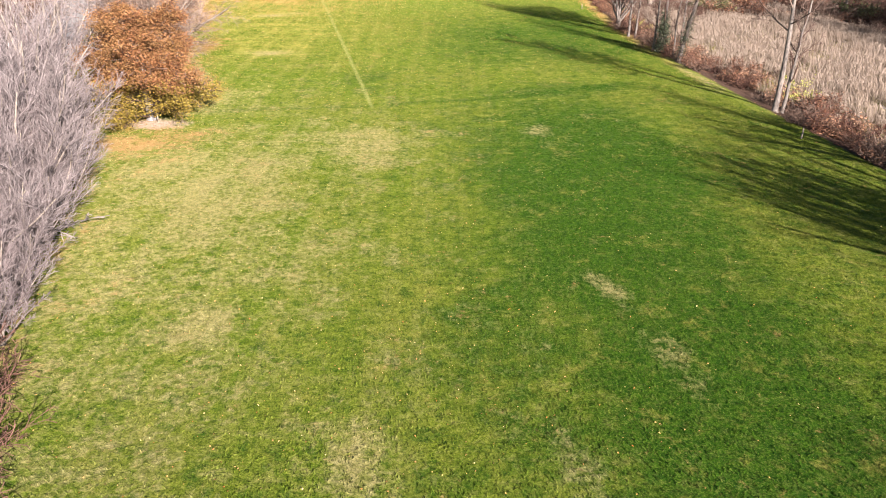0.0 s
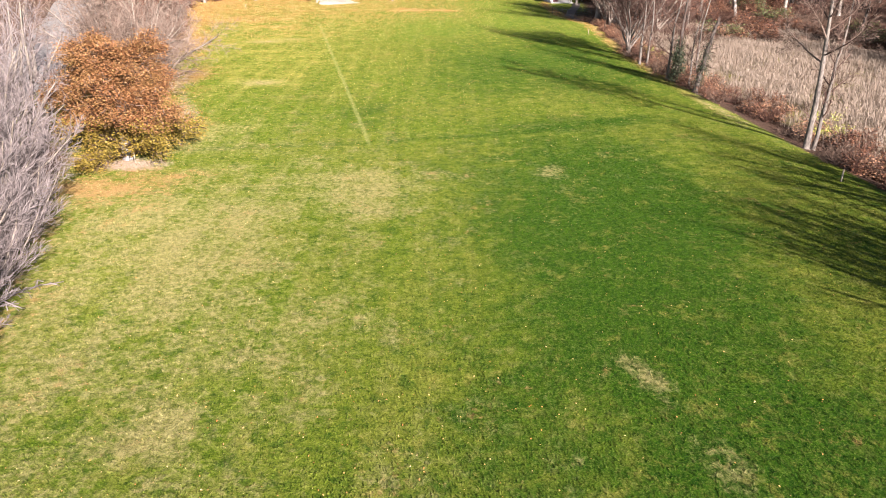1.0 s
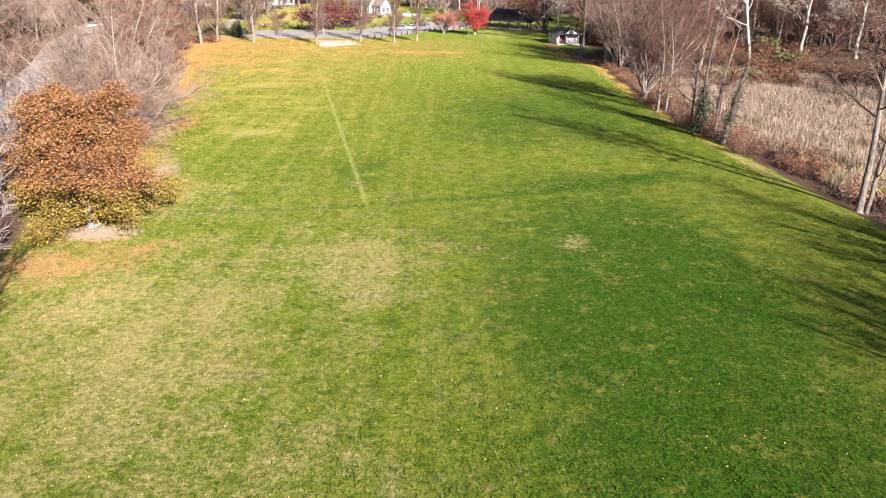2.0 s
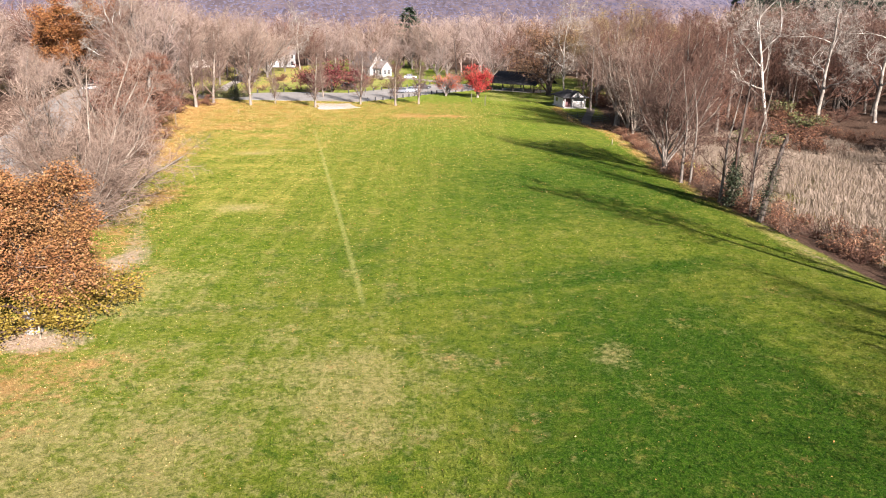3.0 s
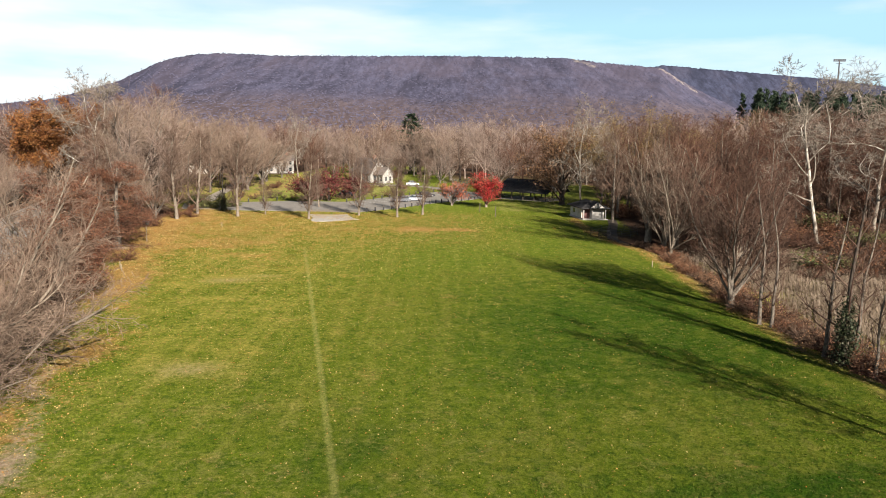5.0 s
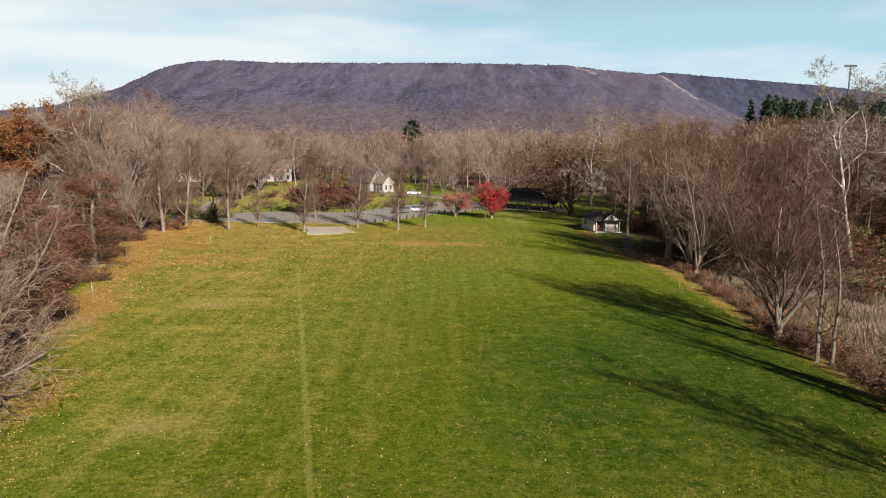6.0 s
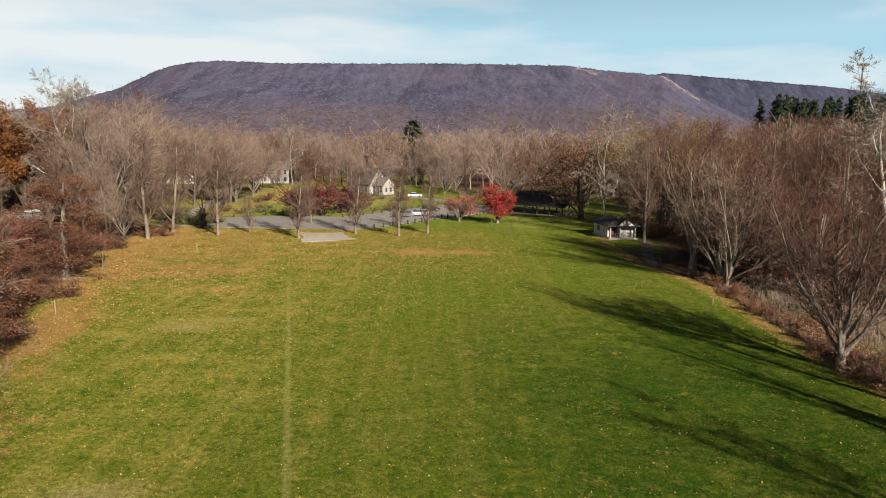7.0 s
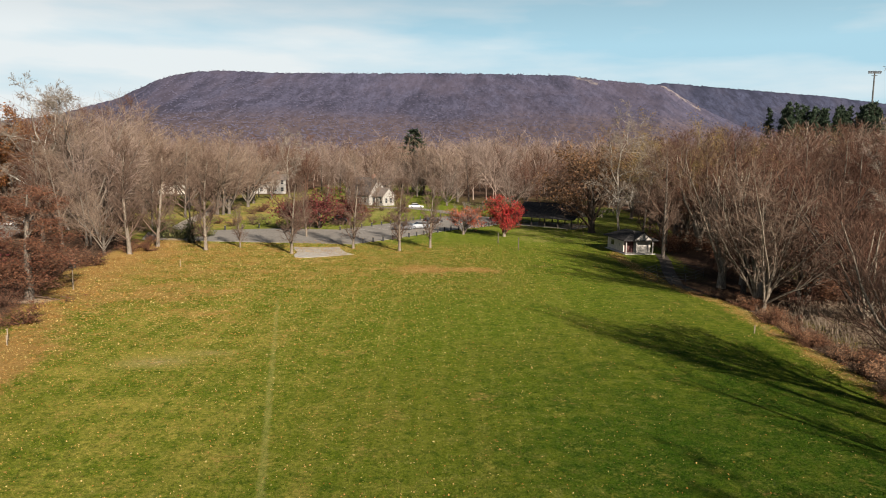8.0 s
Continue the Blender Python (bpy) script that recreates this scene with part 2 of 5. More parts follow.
M_NEEDLE = leafy("pine_needles", (0.018, 0.032, 0.019), (0.030, 0.050, 0.027), (0.042, 0.062, 0.032))
M_IVY = leafy("ivy_leaves", (0.022, 0.032, 0.014), (0.042, 0.052, 0.022), (0.07, 0.055, 0.035))
M_REED = leafy("dry_reeds", (0.175, 0.124, 0.084), (0.215, 0.160, 0.112), (0.24, 0.188, 0.138))
M_LEAF_FALLEN = leafy("fallen_leaves", (0.26, 0.09, 0.016), (0.40, 0.21, 0.05), (0.56, 0.44, 0.17))
M_STAKE = plain("pale_timber", (0.20, 0.155, 0.105), (0.30, 0.24, 0.17), 6, 0.85)
M_DARK_WOOD = plain("weathered_dark_wood", (0.06, 0.05, 0.042), (0.13, 0.11, 0.09), 5, 0.85)
M_WHITE = plain("white_siding", (0.29, 0.275, 0.25), (0.37, 0.35, 0.32), 1.5, 0.7)
M_CREAM = plain("cream_wall", (0.465, 0.427, 0.36), (0.555, 0.517, 0.45), 1.5, 0.75)
M_SHINGLE = plain("dark_shingles", (0.022, 0.021, 0.022), (0.05, 0.048, 0.048), 2.5, 0.95, bump=0.5, spec=0.08)
M_ROOF_BROWN = plain("brown_shingles", (0.13, 0.105, 0.09), (0.21, 0.175, 0.155), 2.5, 0.85, bump=0.5)
M_METAL = plain("galvanised_steel", (0.20, 0.205, 0.21), (0.30, 0.305, 0.31), 4, 0.5, 0.6)
M_METAL_DARKENED = plain("dull_steel", (0.07, 0.068, 0.066), (0.12, 0.118, 0.115), 4, 0.7, 0.3)
M_GLASS_DARK = plain("window_glass", (0.03, 0.035, 0.04), (0.05, 0.055, 0.06), 0.5, 0.08, spec=0.6, bump=0.0)
M_TYRE = plain("tyre_rubber", (0.02, 0.02, 0.02), (0.035, 0.035, 0.035), 5, 0.9)
M_BLACK = plain("black_paint", (0.025, 0.025, 0.027), (0.045, 0.045, 0.048), 4, 0.6)
M_WHITE_LINE = plain("white_line_paint", (0.6, 0.6, 0.58), (0.75, 0.75, 0.72), 4, 0.8)


def car_paint(name, c):
    n = Nodes(name, 0.28, 0.2, 0.5)
    n.b.inputs["Coat Weight"].default_value = 0.6
    return n.done(n.mix(n.ramp(n.noise(1.2, 3), 0.3, 0.7), c, tuple(0.88 * k for k in c)))


# ---------------------------------------------------------------- mesh tools
class Buf:
    """Quads gathered for one mesh."""

    def __init__(self):
        self.v, self.f = [], []

    def tube(self, pts, rads, n):
        base = len(self.v)
        prev = None
        for k, p in enumerate(pts):
            a = pts[min(k + 1, len(pts) - 1)] - pts[max(k - 1, 0)]
            a.normalize()
            if prev is None:
                prev = a.orthogonal().normalized()
            u = (prev - a * prev.dot(a)).normalized()
            w = a.cross(u)
            prev = u
            r = rads[k]
            for i in range(n):
                s = 2 * math.pi * i / n
                self.v.append(p + u * (r * math.cos(s)) + w * (r * math.sin(s)))
        for k in range(len(pts) - 1):
            for i in range(n):
                j = (i + 1) % n
                b0 = base + k * n
                self.f.append((b0 + i, b0 + j, b0 + n + j, b0 + n + i))

    def ribbon(self, pts, rads, rng):
        """A fine twig, as a narrow strip."""
        a = (pts[-1] - pts[0]).normalized()
        u = a.cross(Vector((rng.gauss(0, 1), rng.gauss(0, 1), rng.gauss(0, 1)))).normalized()
        base = len(self.v)
        for p, r in zip(pts, rads):
            self.v += [p - u * r, p + u * r]
        for k in range(len(pts) - 1):
            b = base + 2 * k
            self.f.append((b, b + 1, b + 3, b + 2))

    def quad(self, a, b, c, d):
        k = len(self.v)
        self.v += [a, b, c, d]
        self.f.append((k, k + 1, k + 2, k + 3))

    def leaf(self, p, size, rng, flat=0.0):
        u = Vector((rng.gauss(0, 1), rng.gauss(0, 1), rng.gauss(0, 1) * (1 - flat))).normalized()
        w = u.cross(Vector((rng.gauss(0, 1), rng.gauss(0, 1), rng.gauss(0, 1) * (1 + flat * 3)))).normalized()
        a, b = size * rng.uniform(0.6, 1.3), size * rng.uniform(0.35, 0.7)
        bend = u.cross(w) * (a * 0.25)
        self.quad(p - u * a, p - w * b + bend, p + u * a, p + w * b + bend)

    def arrays(self):
        return np.array([tuple(p) for p in self.v], dtype=np.float32).reshape(-1, 3), np.array(self.f, dtype=np.int32).reshape(-1, 4)


def quad_mesh(name, V, F, material, smooth=False):
    me = bpy.data.meshes.new(name)
    me.vertices.add(len(V))
    me.vertices.foreach_set("co", np.ascontiguousarray(V, dtype=np.float32).ravel())
    me.loops.add(F.size)
    me.loops.foreach_set("vertex_index", np.ascontiguousarray(F, dtype=np.int32).ravel())
    me.polygons.add(len(F))
    me.polygons.foreach_set("loop_start", np.arange(0, F.size, 4, dtype=np.int32))
    me.update(calc_edges=True)
    if smooth:
        me.shade_smooth()
    me.materials.append(material)
    return me


def buf_mesh(name, buf, material, smooth=False):
    V, F = buf.arrays()
    return quad_mesh(name, V, F, material, smooth)


def part(name, bm, material, parent=None, label=""):
    """A bmesh, a Buf or a mesh as one object under a thing."""
    if isinstance(bm, Buf):
        me = buf_mesh(name, bm, material)
    elif isinstance(bm, bmesh.types.BMesh):
        me = bpy.data.meshes.new(name)
        bm.to_mesh(me)
        bm.free()
        me.materials.append(material)
    else:
        me = bm
    ob = new(name, me)
    ob.parent = parent
    return tagged(ob, label)


def box(x0, y0, z0, x1, y1, z1, bevel=0.0):
    bm = bmesh.new()
    bmesh.ops.create_cube(bm, size=1.0, matrix=Matrix.Translation(((x0 + x1) / 2, (y0 + y1) / 2, (z0 + z1) / 2)) @ Matrix.Diagonal((x1 - x0, y1 - y0, z1 - z0, 1)))
    if bevel:
        bmesh.ops.bevel(bm, geom=bm.edges[:], offset=bevel, segments=2, affect="EDGES", profile=0.5)
    return bm


def poly_solid(pts, faces):
    bm = bmesh.new()
    vs = [bm.verts.new(p) for p in pts]
    for f in faces:
        bm.faces.new([vs[i] for i in f])
    bmesh.ops.recalc_face_normals(bm, faces=bm.faces[:])
    return bm


def cyl(r0, r1, z0, z1, n=10, x=0.0, y=0.0):
    bm = bmesh.new()
    bmesh.ops.create_cone(bm, cap_ends=True, segments=n, radius1=r0, radius2=r1, depth=z1 - z0, matrix=Matrix.Translation((x, y, (z0 + z1) / 2)))
    return bm


def sheet(pts, z, t=0.05):
    """A flat slab with the given outline."""
    n = len(pts)
    P = [(x, y, z) for x, y in pts] + [(x, y, z - t) for x, y in pts]
    return poly_solid(P, [tuple(range(n)), tuple(range(2 * n - 1, n - 1, -1))] + [(i, (i + 1) % n, n + (i + 1) % n, n + i) for i in range(n)])


# ---------------------------------------------------------------- lie of the land
LEFT_EDGE = ((-60, -14.5), (0, -14.0), (20, -14.4), (27, -16.5), (35, -18.6), (52, -24.0), (77, -25.5), (105, -36.0), (129, -40.5), (150, -47.0), (165, -51.0), (190, -54.0), (230, -54.0))
RIGHT_EDGE = ((-60, 33.0), (20, 31.5), (47, 30.3), (69, 27.9), (100, 25.6), (122, 25.6), (149, 26.4), (165, 22.5), (190, 22.5), (203, 28.0), (222, 41.0), (262, 46.0))


def along(table, y):
    a = np.array(table, dtype=float)
    return np.interp(y, a[:, 0], a[:, 1])


def step(v, lo, hi):
    k = np.clip((v - lo) / (hi - lo), 0, 1)
    return k * k * (3 - 2 * k)


def height(x, y):
    """The ground: a flat field, a bank down to the marsh, a slow rise far behind the park."""
    x, y = np.asarray(x, dtype=float), np.asarray(y, dtype=float)
    over = x - along(RIGHT_EDGE, y)
    z = -1.1 * step(over, 0.5, 6.0) * step(y, 175, 140)
    d = np.hypot(x, y - 60)
    z = z + 14.0 * step(d, 330, 1500)
    z = z + 0.2 * step(y, 250, 370) * step(x, 40, -30)
    z = z + 0.05 * np.sin(x * 0.21 + 1.3) * np.sin(y * 0.13) * step(d, 6, 40)
    return z


def hz(x, y):
    return float(height(x, y))


def spread(fine_lo, fine_hi, gap, far, grow=1.22):
    c = list(np.arange(fine_lo, fine_hi + 1e-6, gap))
    g = gap
    while c[-1] < far:
        g *= grow
        c.append(c[-1] + g)
    g, low = gap, [c[0]]
    while low[-1] > -far:
        g *= grow
        low.append(low[-1] - g)
    return np.array(low[:0:-1] + c)


# worn patches: x, y, half width, half length, turn in degrees, strength
PATCHES = [(-5.5, 54.5, 4.4, 5.0, 10, 0.72), (-15.4, 43.0, 1.8, 8.0, 8, 0.6), (-26.5, 114.0, 4.5, 1.6, 10, 0.5), (-19.5, 96.0, 3.0, 2.2, 0, 0.45), (8.1, 31.6, 0.6, 2.6, 24, 1.1), (7.6, 58.5, 1.5, 1.8, 0, 0.8), (-10.5, 28.0, 1.2, 1.6, 0, 0.7), (-2.7, 19.3, 1.5, 2.6, 0, 0.72), (4.8, 18.6, 1.0, 2.0, 10, 0.85), (9.7, 25.2, 0.9, 2.8, 20, 0.7), (15.7, 31.7, 0.9, 1.7, 0, 0.8), (-28.5, 126, 6.0, 2.2, 8, 0.55), (-24.0, 131, 4.0, 1.2, 0, 0.5), (-33.0, 121, 4.0, 1.4, -6, 0.5), (-13.3, 84.8, 2.0, 2.0, 0, 0.3), (8.5, 83.8, 0.9, 1.2, 0, 0.9), (-7.4, 34.0, 3.5, 6.0, 0, 0.25), (-12.0, 45.0, 3.5, 6.0, 0, 0.27), (0.0, 43.0, 2.0, 3.5, 15, 0.27), (-3.5, 36.0, 1.8, 3.0, 0, 0.24), (3.5, 26.0, 2.2, 3.0, 0, 0.24), (-19.0, 49.0, 3.0, 4.0, 0, 0.42), (13.0, 56.0, 2.5, 2.5, 0, 0.3), (-21.0, 68.0, 2.6, 5.0, -20, 0.75), (-14.0, 37.0, 3.0, 4.0, 0, 0.3), (-34.0, 140.0, 4.0, 5.0, 0, 0.3), (-20.0, 110.0, 5.0, 8.0, 0, 0.21), (-21.5, 91.5, 3.0, 2.2, 10, 1.0), (-28.3, 124.0, 3.6, 1.8, 12, 1.0), (-24.5, 127.0, 2.6, 1.2, 0, 0.8)]
# drifts of fallen leaves
DRIFTS = [(-8.5, 172, 4.5, 3.0, 0, 1.2), (-1.0, 172.5, 3.5, 2.5, 0, 1.0), (-39.0, 152.0, 7.0, 5.0, 0, 0.65), (-30.6, 97.5, 1.8, 6.0, 8, 1.1), (-39.0, 121.0, 2.4, 8.0, 15, 0.9), (-31.0, 141.0, 4.0, 2.5, 0, 0.5)]
LUSH = [(9.0, 107.0, 10.0, 9.0, 0, 0.6), (17.0, 112.0, 5.0, 14.0, 0, 0.6), (12.0, 51.0, 8.0, 9.0, 0, 1.0), (9.0, 40.0, 4.0, 10.0, -10, 1.0), (14.0, 74.0, 9.0, 2.6, 10, 0.7), (11.0, 24.0, 5.0, 7.0, 0, 0.7), (5.0, 47.0, 3.0, 5.0, 0, 0.7), (2.0, 28.0, 3.0, 5.0, 0, 0.45), (-1.0, 60.0, 2.0, 3.0, 0, 0.5), (-8.0, 77.0, 3.5, 7.0, 0, 0.75), (16.0, 100.0, 9.0, 14.0, 0, 0.5), (6.0, 95.0, 9.0, 14.0, 0, 0.4), (20.0, 150.0, 8.0, 20.0, 0, 0.25), (-14.5, 84.0, 1.6, 14.0, 4, 0.35)]


def ellipses(rows, x, y):
    out = np.zeros_like(x)
    for cx, cy, a, b, turn, s in rows:
        c, k = math.cos(radians(turn)), math.sin(radians(turn))
        u, v = ((x - cx) * c + (y - cy) * k) / a, (-(x - cx) * k + (y - cy) * c) / b
        out = np.maximum(out, s * np.exp(-1.1 * (u * u + v * v)))
    return out


def strip(x, y, pts, half):
    """1 on a polyline of that half width, 0 away from it."""
    best = np.full_like(x, 1e9)
    for (ax, ay), (bx, by) in zip(pts, pts[1:]):
        dx, dy = bx - ax, by - ay
        s = np.clip(((x - ax) * dx + (y - ay) * dy) / (dx * dx + dy * dy), 0, 1)
        best = np.minimum(best, np.hypot(x - ax - s * dx, y - ay - s * dy))
    return step(best, half * 1.6, half * 0.5)


def turf(x, y):
    """How dry, lush, leaf-strewn and bare the ground is at each place."""
    L, R = x - along(LEFT_EDGE, y), x - along(RIGHT_EDGE, y)
    dry = 0.8 * ellipses(PATCHES, x, y) + 0.6 * strip(x, y, [(-44.3, 169.2), (-36.2, 176.8), (-31.4, 181.0), (-22.5, 183.1)], 0.4)
    dry += 0.40 * step(x, 7, -13) * step(y, 85, 45) + 0.36 * step(x, 2, -26) * step(y, 60, 105) - 0.12 * step(x, 2, 18)
    dry += 0.18 * step(x, -7, -14) * step(y, 62, 48)
    lush = 0.8 * ellipses(LUSH, x, y) + 0.4 * strip(x, y, [(-26, 63), (-6.5, 66.3), (6, 70), (20, 77)], 0.6)
    dry += 0.14 * step(y, 42, 60) + 0.9 * np.exp(-((R - 0.4) / 1.3) ** 2) * step(y, 60, 90) * step(y, 165, 150)
    lush += 0.80 * step(x, -5, 10) * step(y, 82, 60) * (1 - 0.75 * step(x, 14, 20)) + 0.42 * step(x, -12, 6) * step(y, 78, 95) * step(y, 150, 118)
    wob = 1.4 * np.sin(y * 0.33) + 0.9 * np.sin(y * 0.83 + 1)
    litter = 0.42 * step(np.abs(L - 0.2 + wob * 0.5), 5.0, 0.0) * step(y, 40, 60) + 0.55 * step(L, 1.0, -2.5)
    litter += 0.62 * np.exp(-((x + 21) / 5.0) ** 2 - ((y - 55) / 5.0) ** 2)
    litter += 0.42 * step(y, 140, 174) * step(y, 205, 196) * step(x, 16, -6) + 0.34 * step(y, 85, 150) * step(L, 46, 2) * step(y, 205, 196)
    litter += 0.85 * step(np.abs(R - 0.7), 2.0, 0.5) * step(y, 85, 110)
    litter += ellipses(DRIFTS, x, y)
    soil = 0.9 * step(R, 0.2, 2.6) * step(y, 210, 150) + 0.62 * step(L, -1.5, -5) * step(y, 200, 90) * (1 - 0.75 * step(y, 58, 66) * step(y, 135, 120))
    bare = 0.95 * np.exp(-((x + 24.3) / 3.6) ** 2 - ((y - 59.6) / 1.8) ** 2) + 0.34 * np.exp(-((x + 24.5) / 3.4) ** 2 - ((y - 73.5) / 4.5) ** 2)
    bare += 0.45 * np.exp(-((L + 0.2 - wob * 0.2) / 1.5) ** 2) * step(y, 66, 74) * step(y, 135, 112) + 0.45 * np.exp(-((R - 0.9 + wob * 0.3) / 0.9) ** 2) * step(y, 60, 80) * step(y, 165, 150)
    bare += 1.3 * np.exp(-((x + 50.8) / 2.4) ** 2 - ((y - 147.0) / 1.7) ** 2)
    bare += 0.40 * ellipses(PATCHES[-3:], x, y)
    far = step(y, 330, 480)
    marsh = step(R, 5, 8) * step(y, 152, 144) * step(x, 66, 60)
    soil, dry = soil * (1 - 0.75 * marsh), dry + 1.2 * marsh
    lawn = step(x, -104, -96) * step(x, -16, -22) * step(y, 240, 255) * step(y, 352, 342)
    lush, dry = lush + 0.15 * lawn, dry + 0.2 * lawn + 0.4 * step(y, 196, 212) * step(x, 2, 12)
    soil = soil + 0.9 * step(x, 30, 36) * step(R, 1, 4) * (1 - marsh) + 0.85 * step(L, -4, -8) * (1 - lawn) * step(y, 215, 195) * (1 - 0.7 * step(y, 58, 66) * step(y, 135, 120) * step(x, -62, -52))
    soil = soil + 0.7 * step(y, 285, 300) * step(x, -14, 2) + 0.7 * step(x, -62, -70) * (1 - lawn)
    soil = np.clip(soil + 0.8 * far * (1 - lawn), 0, 1.0)
    return (("dry", dry), ("lush", lush), ("litter", litter), ("soil", soil), ("bare", bare), ("gold", step(y, 62, 98) * step(y, 214, 196) * (1 - 0.9 * ellipses(PATCHES[-3:], x, y).clip(0, 1))))


def ground():
    xs = spread(-58.0, 40.0, 0.6, 4300)
    ys = np.concatenate([spread(-60, -60, 1.0, 1200)[:-1][spread(-60, -60, 1.0, 1200)[:-1] < 8], spread(8.0, 210.0, 0.6, 4300)[spread(8.0, 210.0, 0.6, 4300) >= 8]])
    ys = np.unique(np.round(ys, 3))
    X, Y = np.meshgrid(xs, ys)
    x, y = X.ravel(), Y.ravel()
    V = np.stack([x, y, height(x, y)], 1)
    nx, ny = len(xs), len(ys)
    i = (np.arange(ny - 1)[:, None] * nx + np.arange(nx - 1)[None, :]).ravel()
    F = np.stack([i, i + 1, i + nx + 1, i + nx], 1)
    me = quad_mesh("ground", V, F, M_GRASS, True)
    for key, val in turf(x, y):
        me.attributes.new(key, "FLOAT", "POINT").data.foreach_set("value", val.astype(np.float32))
    return tagged(new("ground", me), "mown park field of green and straw-coloured autumn grass", "ground", kind="structure")


ground()


# ---------------------------------------------------------------- mountain
def mountain(name, profile, foot, ridge, label, haze_hue, seed, scars):
    """A long wooded ridge; profile gives the crest as (bearing in degrees from +y to the right, height)."""
    rng = np.random.RandomState(seed)
    b = np.radians(np.arange(profile[0][0], profile[-1][0] + 0.01, 0.14))
    crest = np.interp(np.degrees(b), [p[0] for p in profile], [p[1] for p in profile])
    rows = np.concatenate([np.linspace(0, 1, 70), np.linspace(1.04, 1.5, 6)])
    B, S = np.meshgrid(b, rows)
    C = np.tile(crest, (len(rows), 1))
    D = (foot + (ridge - foot) * S) / np.cos(B)
    up = np.where(S <= 1, (0.2 * S + 0.8 * S ** 1.6), 1 - (S - 1) * 0.6)
    gully = np.zeros_like(S)
    for f, g, ph in ((7.0, 0.5, 0.3), (19.0, 0.3, 1.9), (41.0, 0.2, 4.0), (63.0, 0.12, 2.2)):
        gully += g * np.sin(f * B + 1.7 * np.sin(0.43 * f * B + ph) + ph + 2.5 * S * math.sin(f))
    gully = 1 - 0.10 * np.sin(S.clip(0, 1) * math.pi) * (1 + gully)
    Z = C * up * gully + 10 * (1 - S.clip(0, 1)) + rng.normal(0, 1.1, B.shape)
    V = np.stack([D * np.sin(B) - 4, D * np.cos(B) + 64, Z], -1).reshape(-1, 3)
    nx, ny = len(b), len(rows)
    i = (np.arange(ny - 1)[:, None] * nx + np.arange(nx - 1)[None, :]).ravel()
    F = np.stack([i, i + 1, i + nx + 1, i + nx], 1)
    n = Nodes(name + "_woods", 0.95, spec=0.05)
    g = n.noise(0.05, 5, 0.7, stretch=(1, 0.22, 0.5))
    c = n.mix(n.ramp(g, 0.36, 0.66), tuple(k * 0.76 for k in haze_hue), tuple(k * 1.28 for k in haze_hue))
    c = n.mix(n.math("MULTIPLY", n.ramp(n.noise(0.13, 4, 0.75, stretch=(1, 0.2, 0.7)), 0.5, 0.36), 0.6), c, tuple(k * 0.5 for k in haze_hue))
    c = n.mix(n.math("MULTIPLY", n.ramp(n.noise(0.014, 6, 0.68, stretch=(1, 0.2, 0.5)), 0.46, 0.62), 0.75), c, tuple(k * 0.5 for k in haze_hue))
    c = n.mix(n.math("MULTIPLY", n.ramp(n.noise(0.006, 4, 0.6, stretch=(1, 0.25, 1)), 0.44, 0.64), 0.45), c, (haze_hue[0] * 1.35, haze_hue[1] * 1.15, haze_hue[2] * 1.0))
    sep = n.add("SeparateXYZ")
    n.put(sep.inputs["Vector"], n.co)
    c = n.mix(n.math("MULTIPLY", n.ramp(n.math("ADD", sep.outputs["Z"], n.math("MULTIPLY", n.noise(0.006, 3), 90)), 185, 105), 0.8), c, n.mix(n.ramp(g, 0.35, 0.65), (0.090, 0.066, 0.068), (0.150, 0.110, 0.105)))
    c = n.mix(n.math("MULTIPLY", n.math("MULTIPLY", n.attr("scar"), n.ramp(n.noise(0.03, 3), 0.4, 0.55)), 0.5), c, n.mix(n.ramp(n.noise(0.08, 4), 0.4, 0.6), (0.30, 0.24, 0.20), (0.48, 0.42, 0.36)))
    n.bump(g, 0.5, 6)
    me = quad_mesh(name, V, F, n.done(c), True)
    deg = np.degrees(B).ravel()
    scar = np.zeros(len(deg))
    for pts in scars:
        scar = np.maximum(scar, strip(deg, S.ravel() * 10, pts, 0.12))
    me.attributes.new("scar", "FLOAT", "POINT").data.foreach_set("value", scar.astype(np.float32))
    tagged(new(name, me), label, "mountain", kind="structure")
    # bare crowns standing on the slope
    k = rng.randint(0, 70 * nx - 1, size=17000 if ridge < 3000 else 7000)
    k = k[scar[k] < 0.3]
    P = V[k] + rng.normal(0, 4, (len(k), 3)) * (1, 1, 0)
    hgt, wid = rng.uniform(1.4, 3.4, len(k)), rng.uniform(1.2, 2.6, len(k))
    Q = []
    right = np.stack([np.cos(np.arctan2(P[:, 0], P[:, 1])), -np.sin(np.arctan2(P[:, 0], P[:, 1])), 0 * hgt], 1)
    ahead = np.stack([right[:, 1], -right[:, 0], 0 * hgt], 1)
    for j, (s, lean) in enumerate(((0.0, 0.0), (-0.8, -0.9), (0.85, 0.8), (0.1, 0.4))):
        side = right if j < 3 else ahead
        a = P + side * (s * 0.3 * wid)[:, None]
        top = P + side * ((s + lean * 0.3) * wid)[:, None] + np.array([0, 0, 1]) * (hgt * (1 - 0.22 * abs(s)))[:, None]
        w = side * (0.4 * wid)[:, None]
        mid = a * 0.35 + top * 0.65
        Q.append(np.stack([a, mid - w, top, mid + w], 1))
    Q = np.stack(Q, 1).reshape(-1, 3)
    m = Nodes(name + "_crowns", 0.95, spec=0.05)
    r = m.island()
    cc = m.mix(m.ramp(r, 0.0, 1.0), tuple(q * 0.8 for q in haze_hue), tuple(q * 1.2 for q in haze_hue))
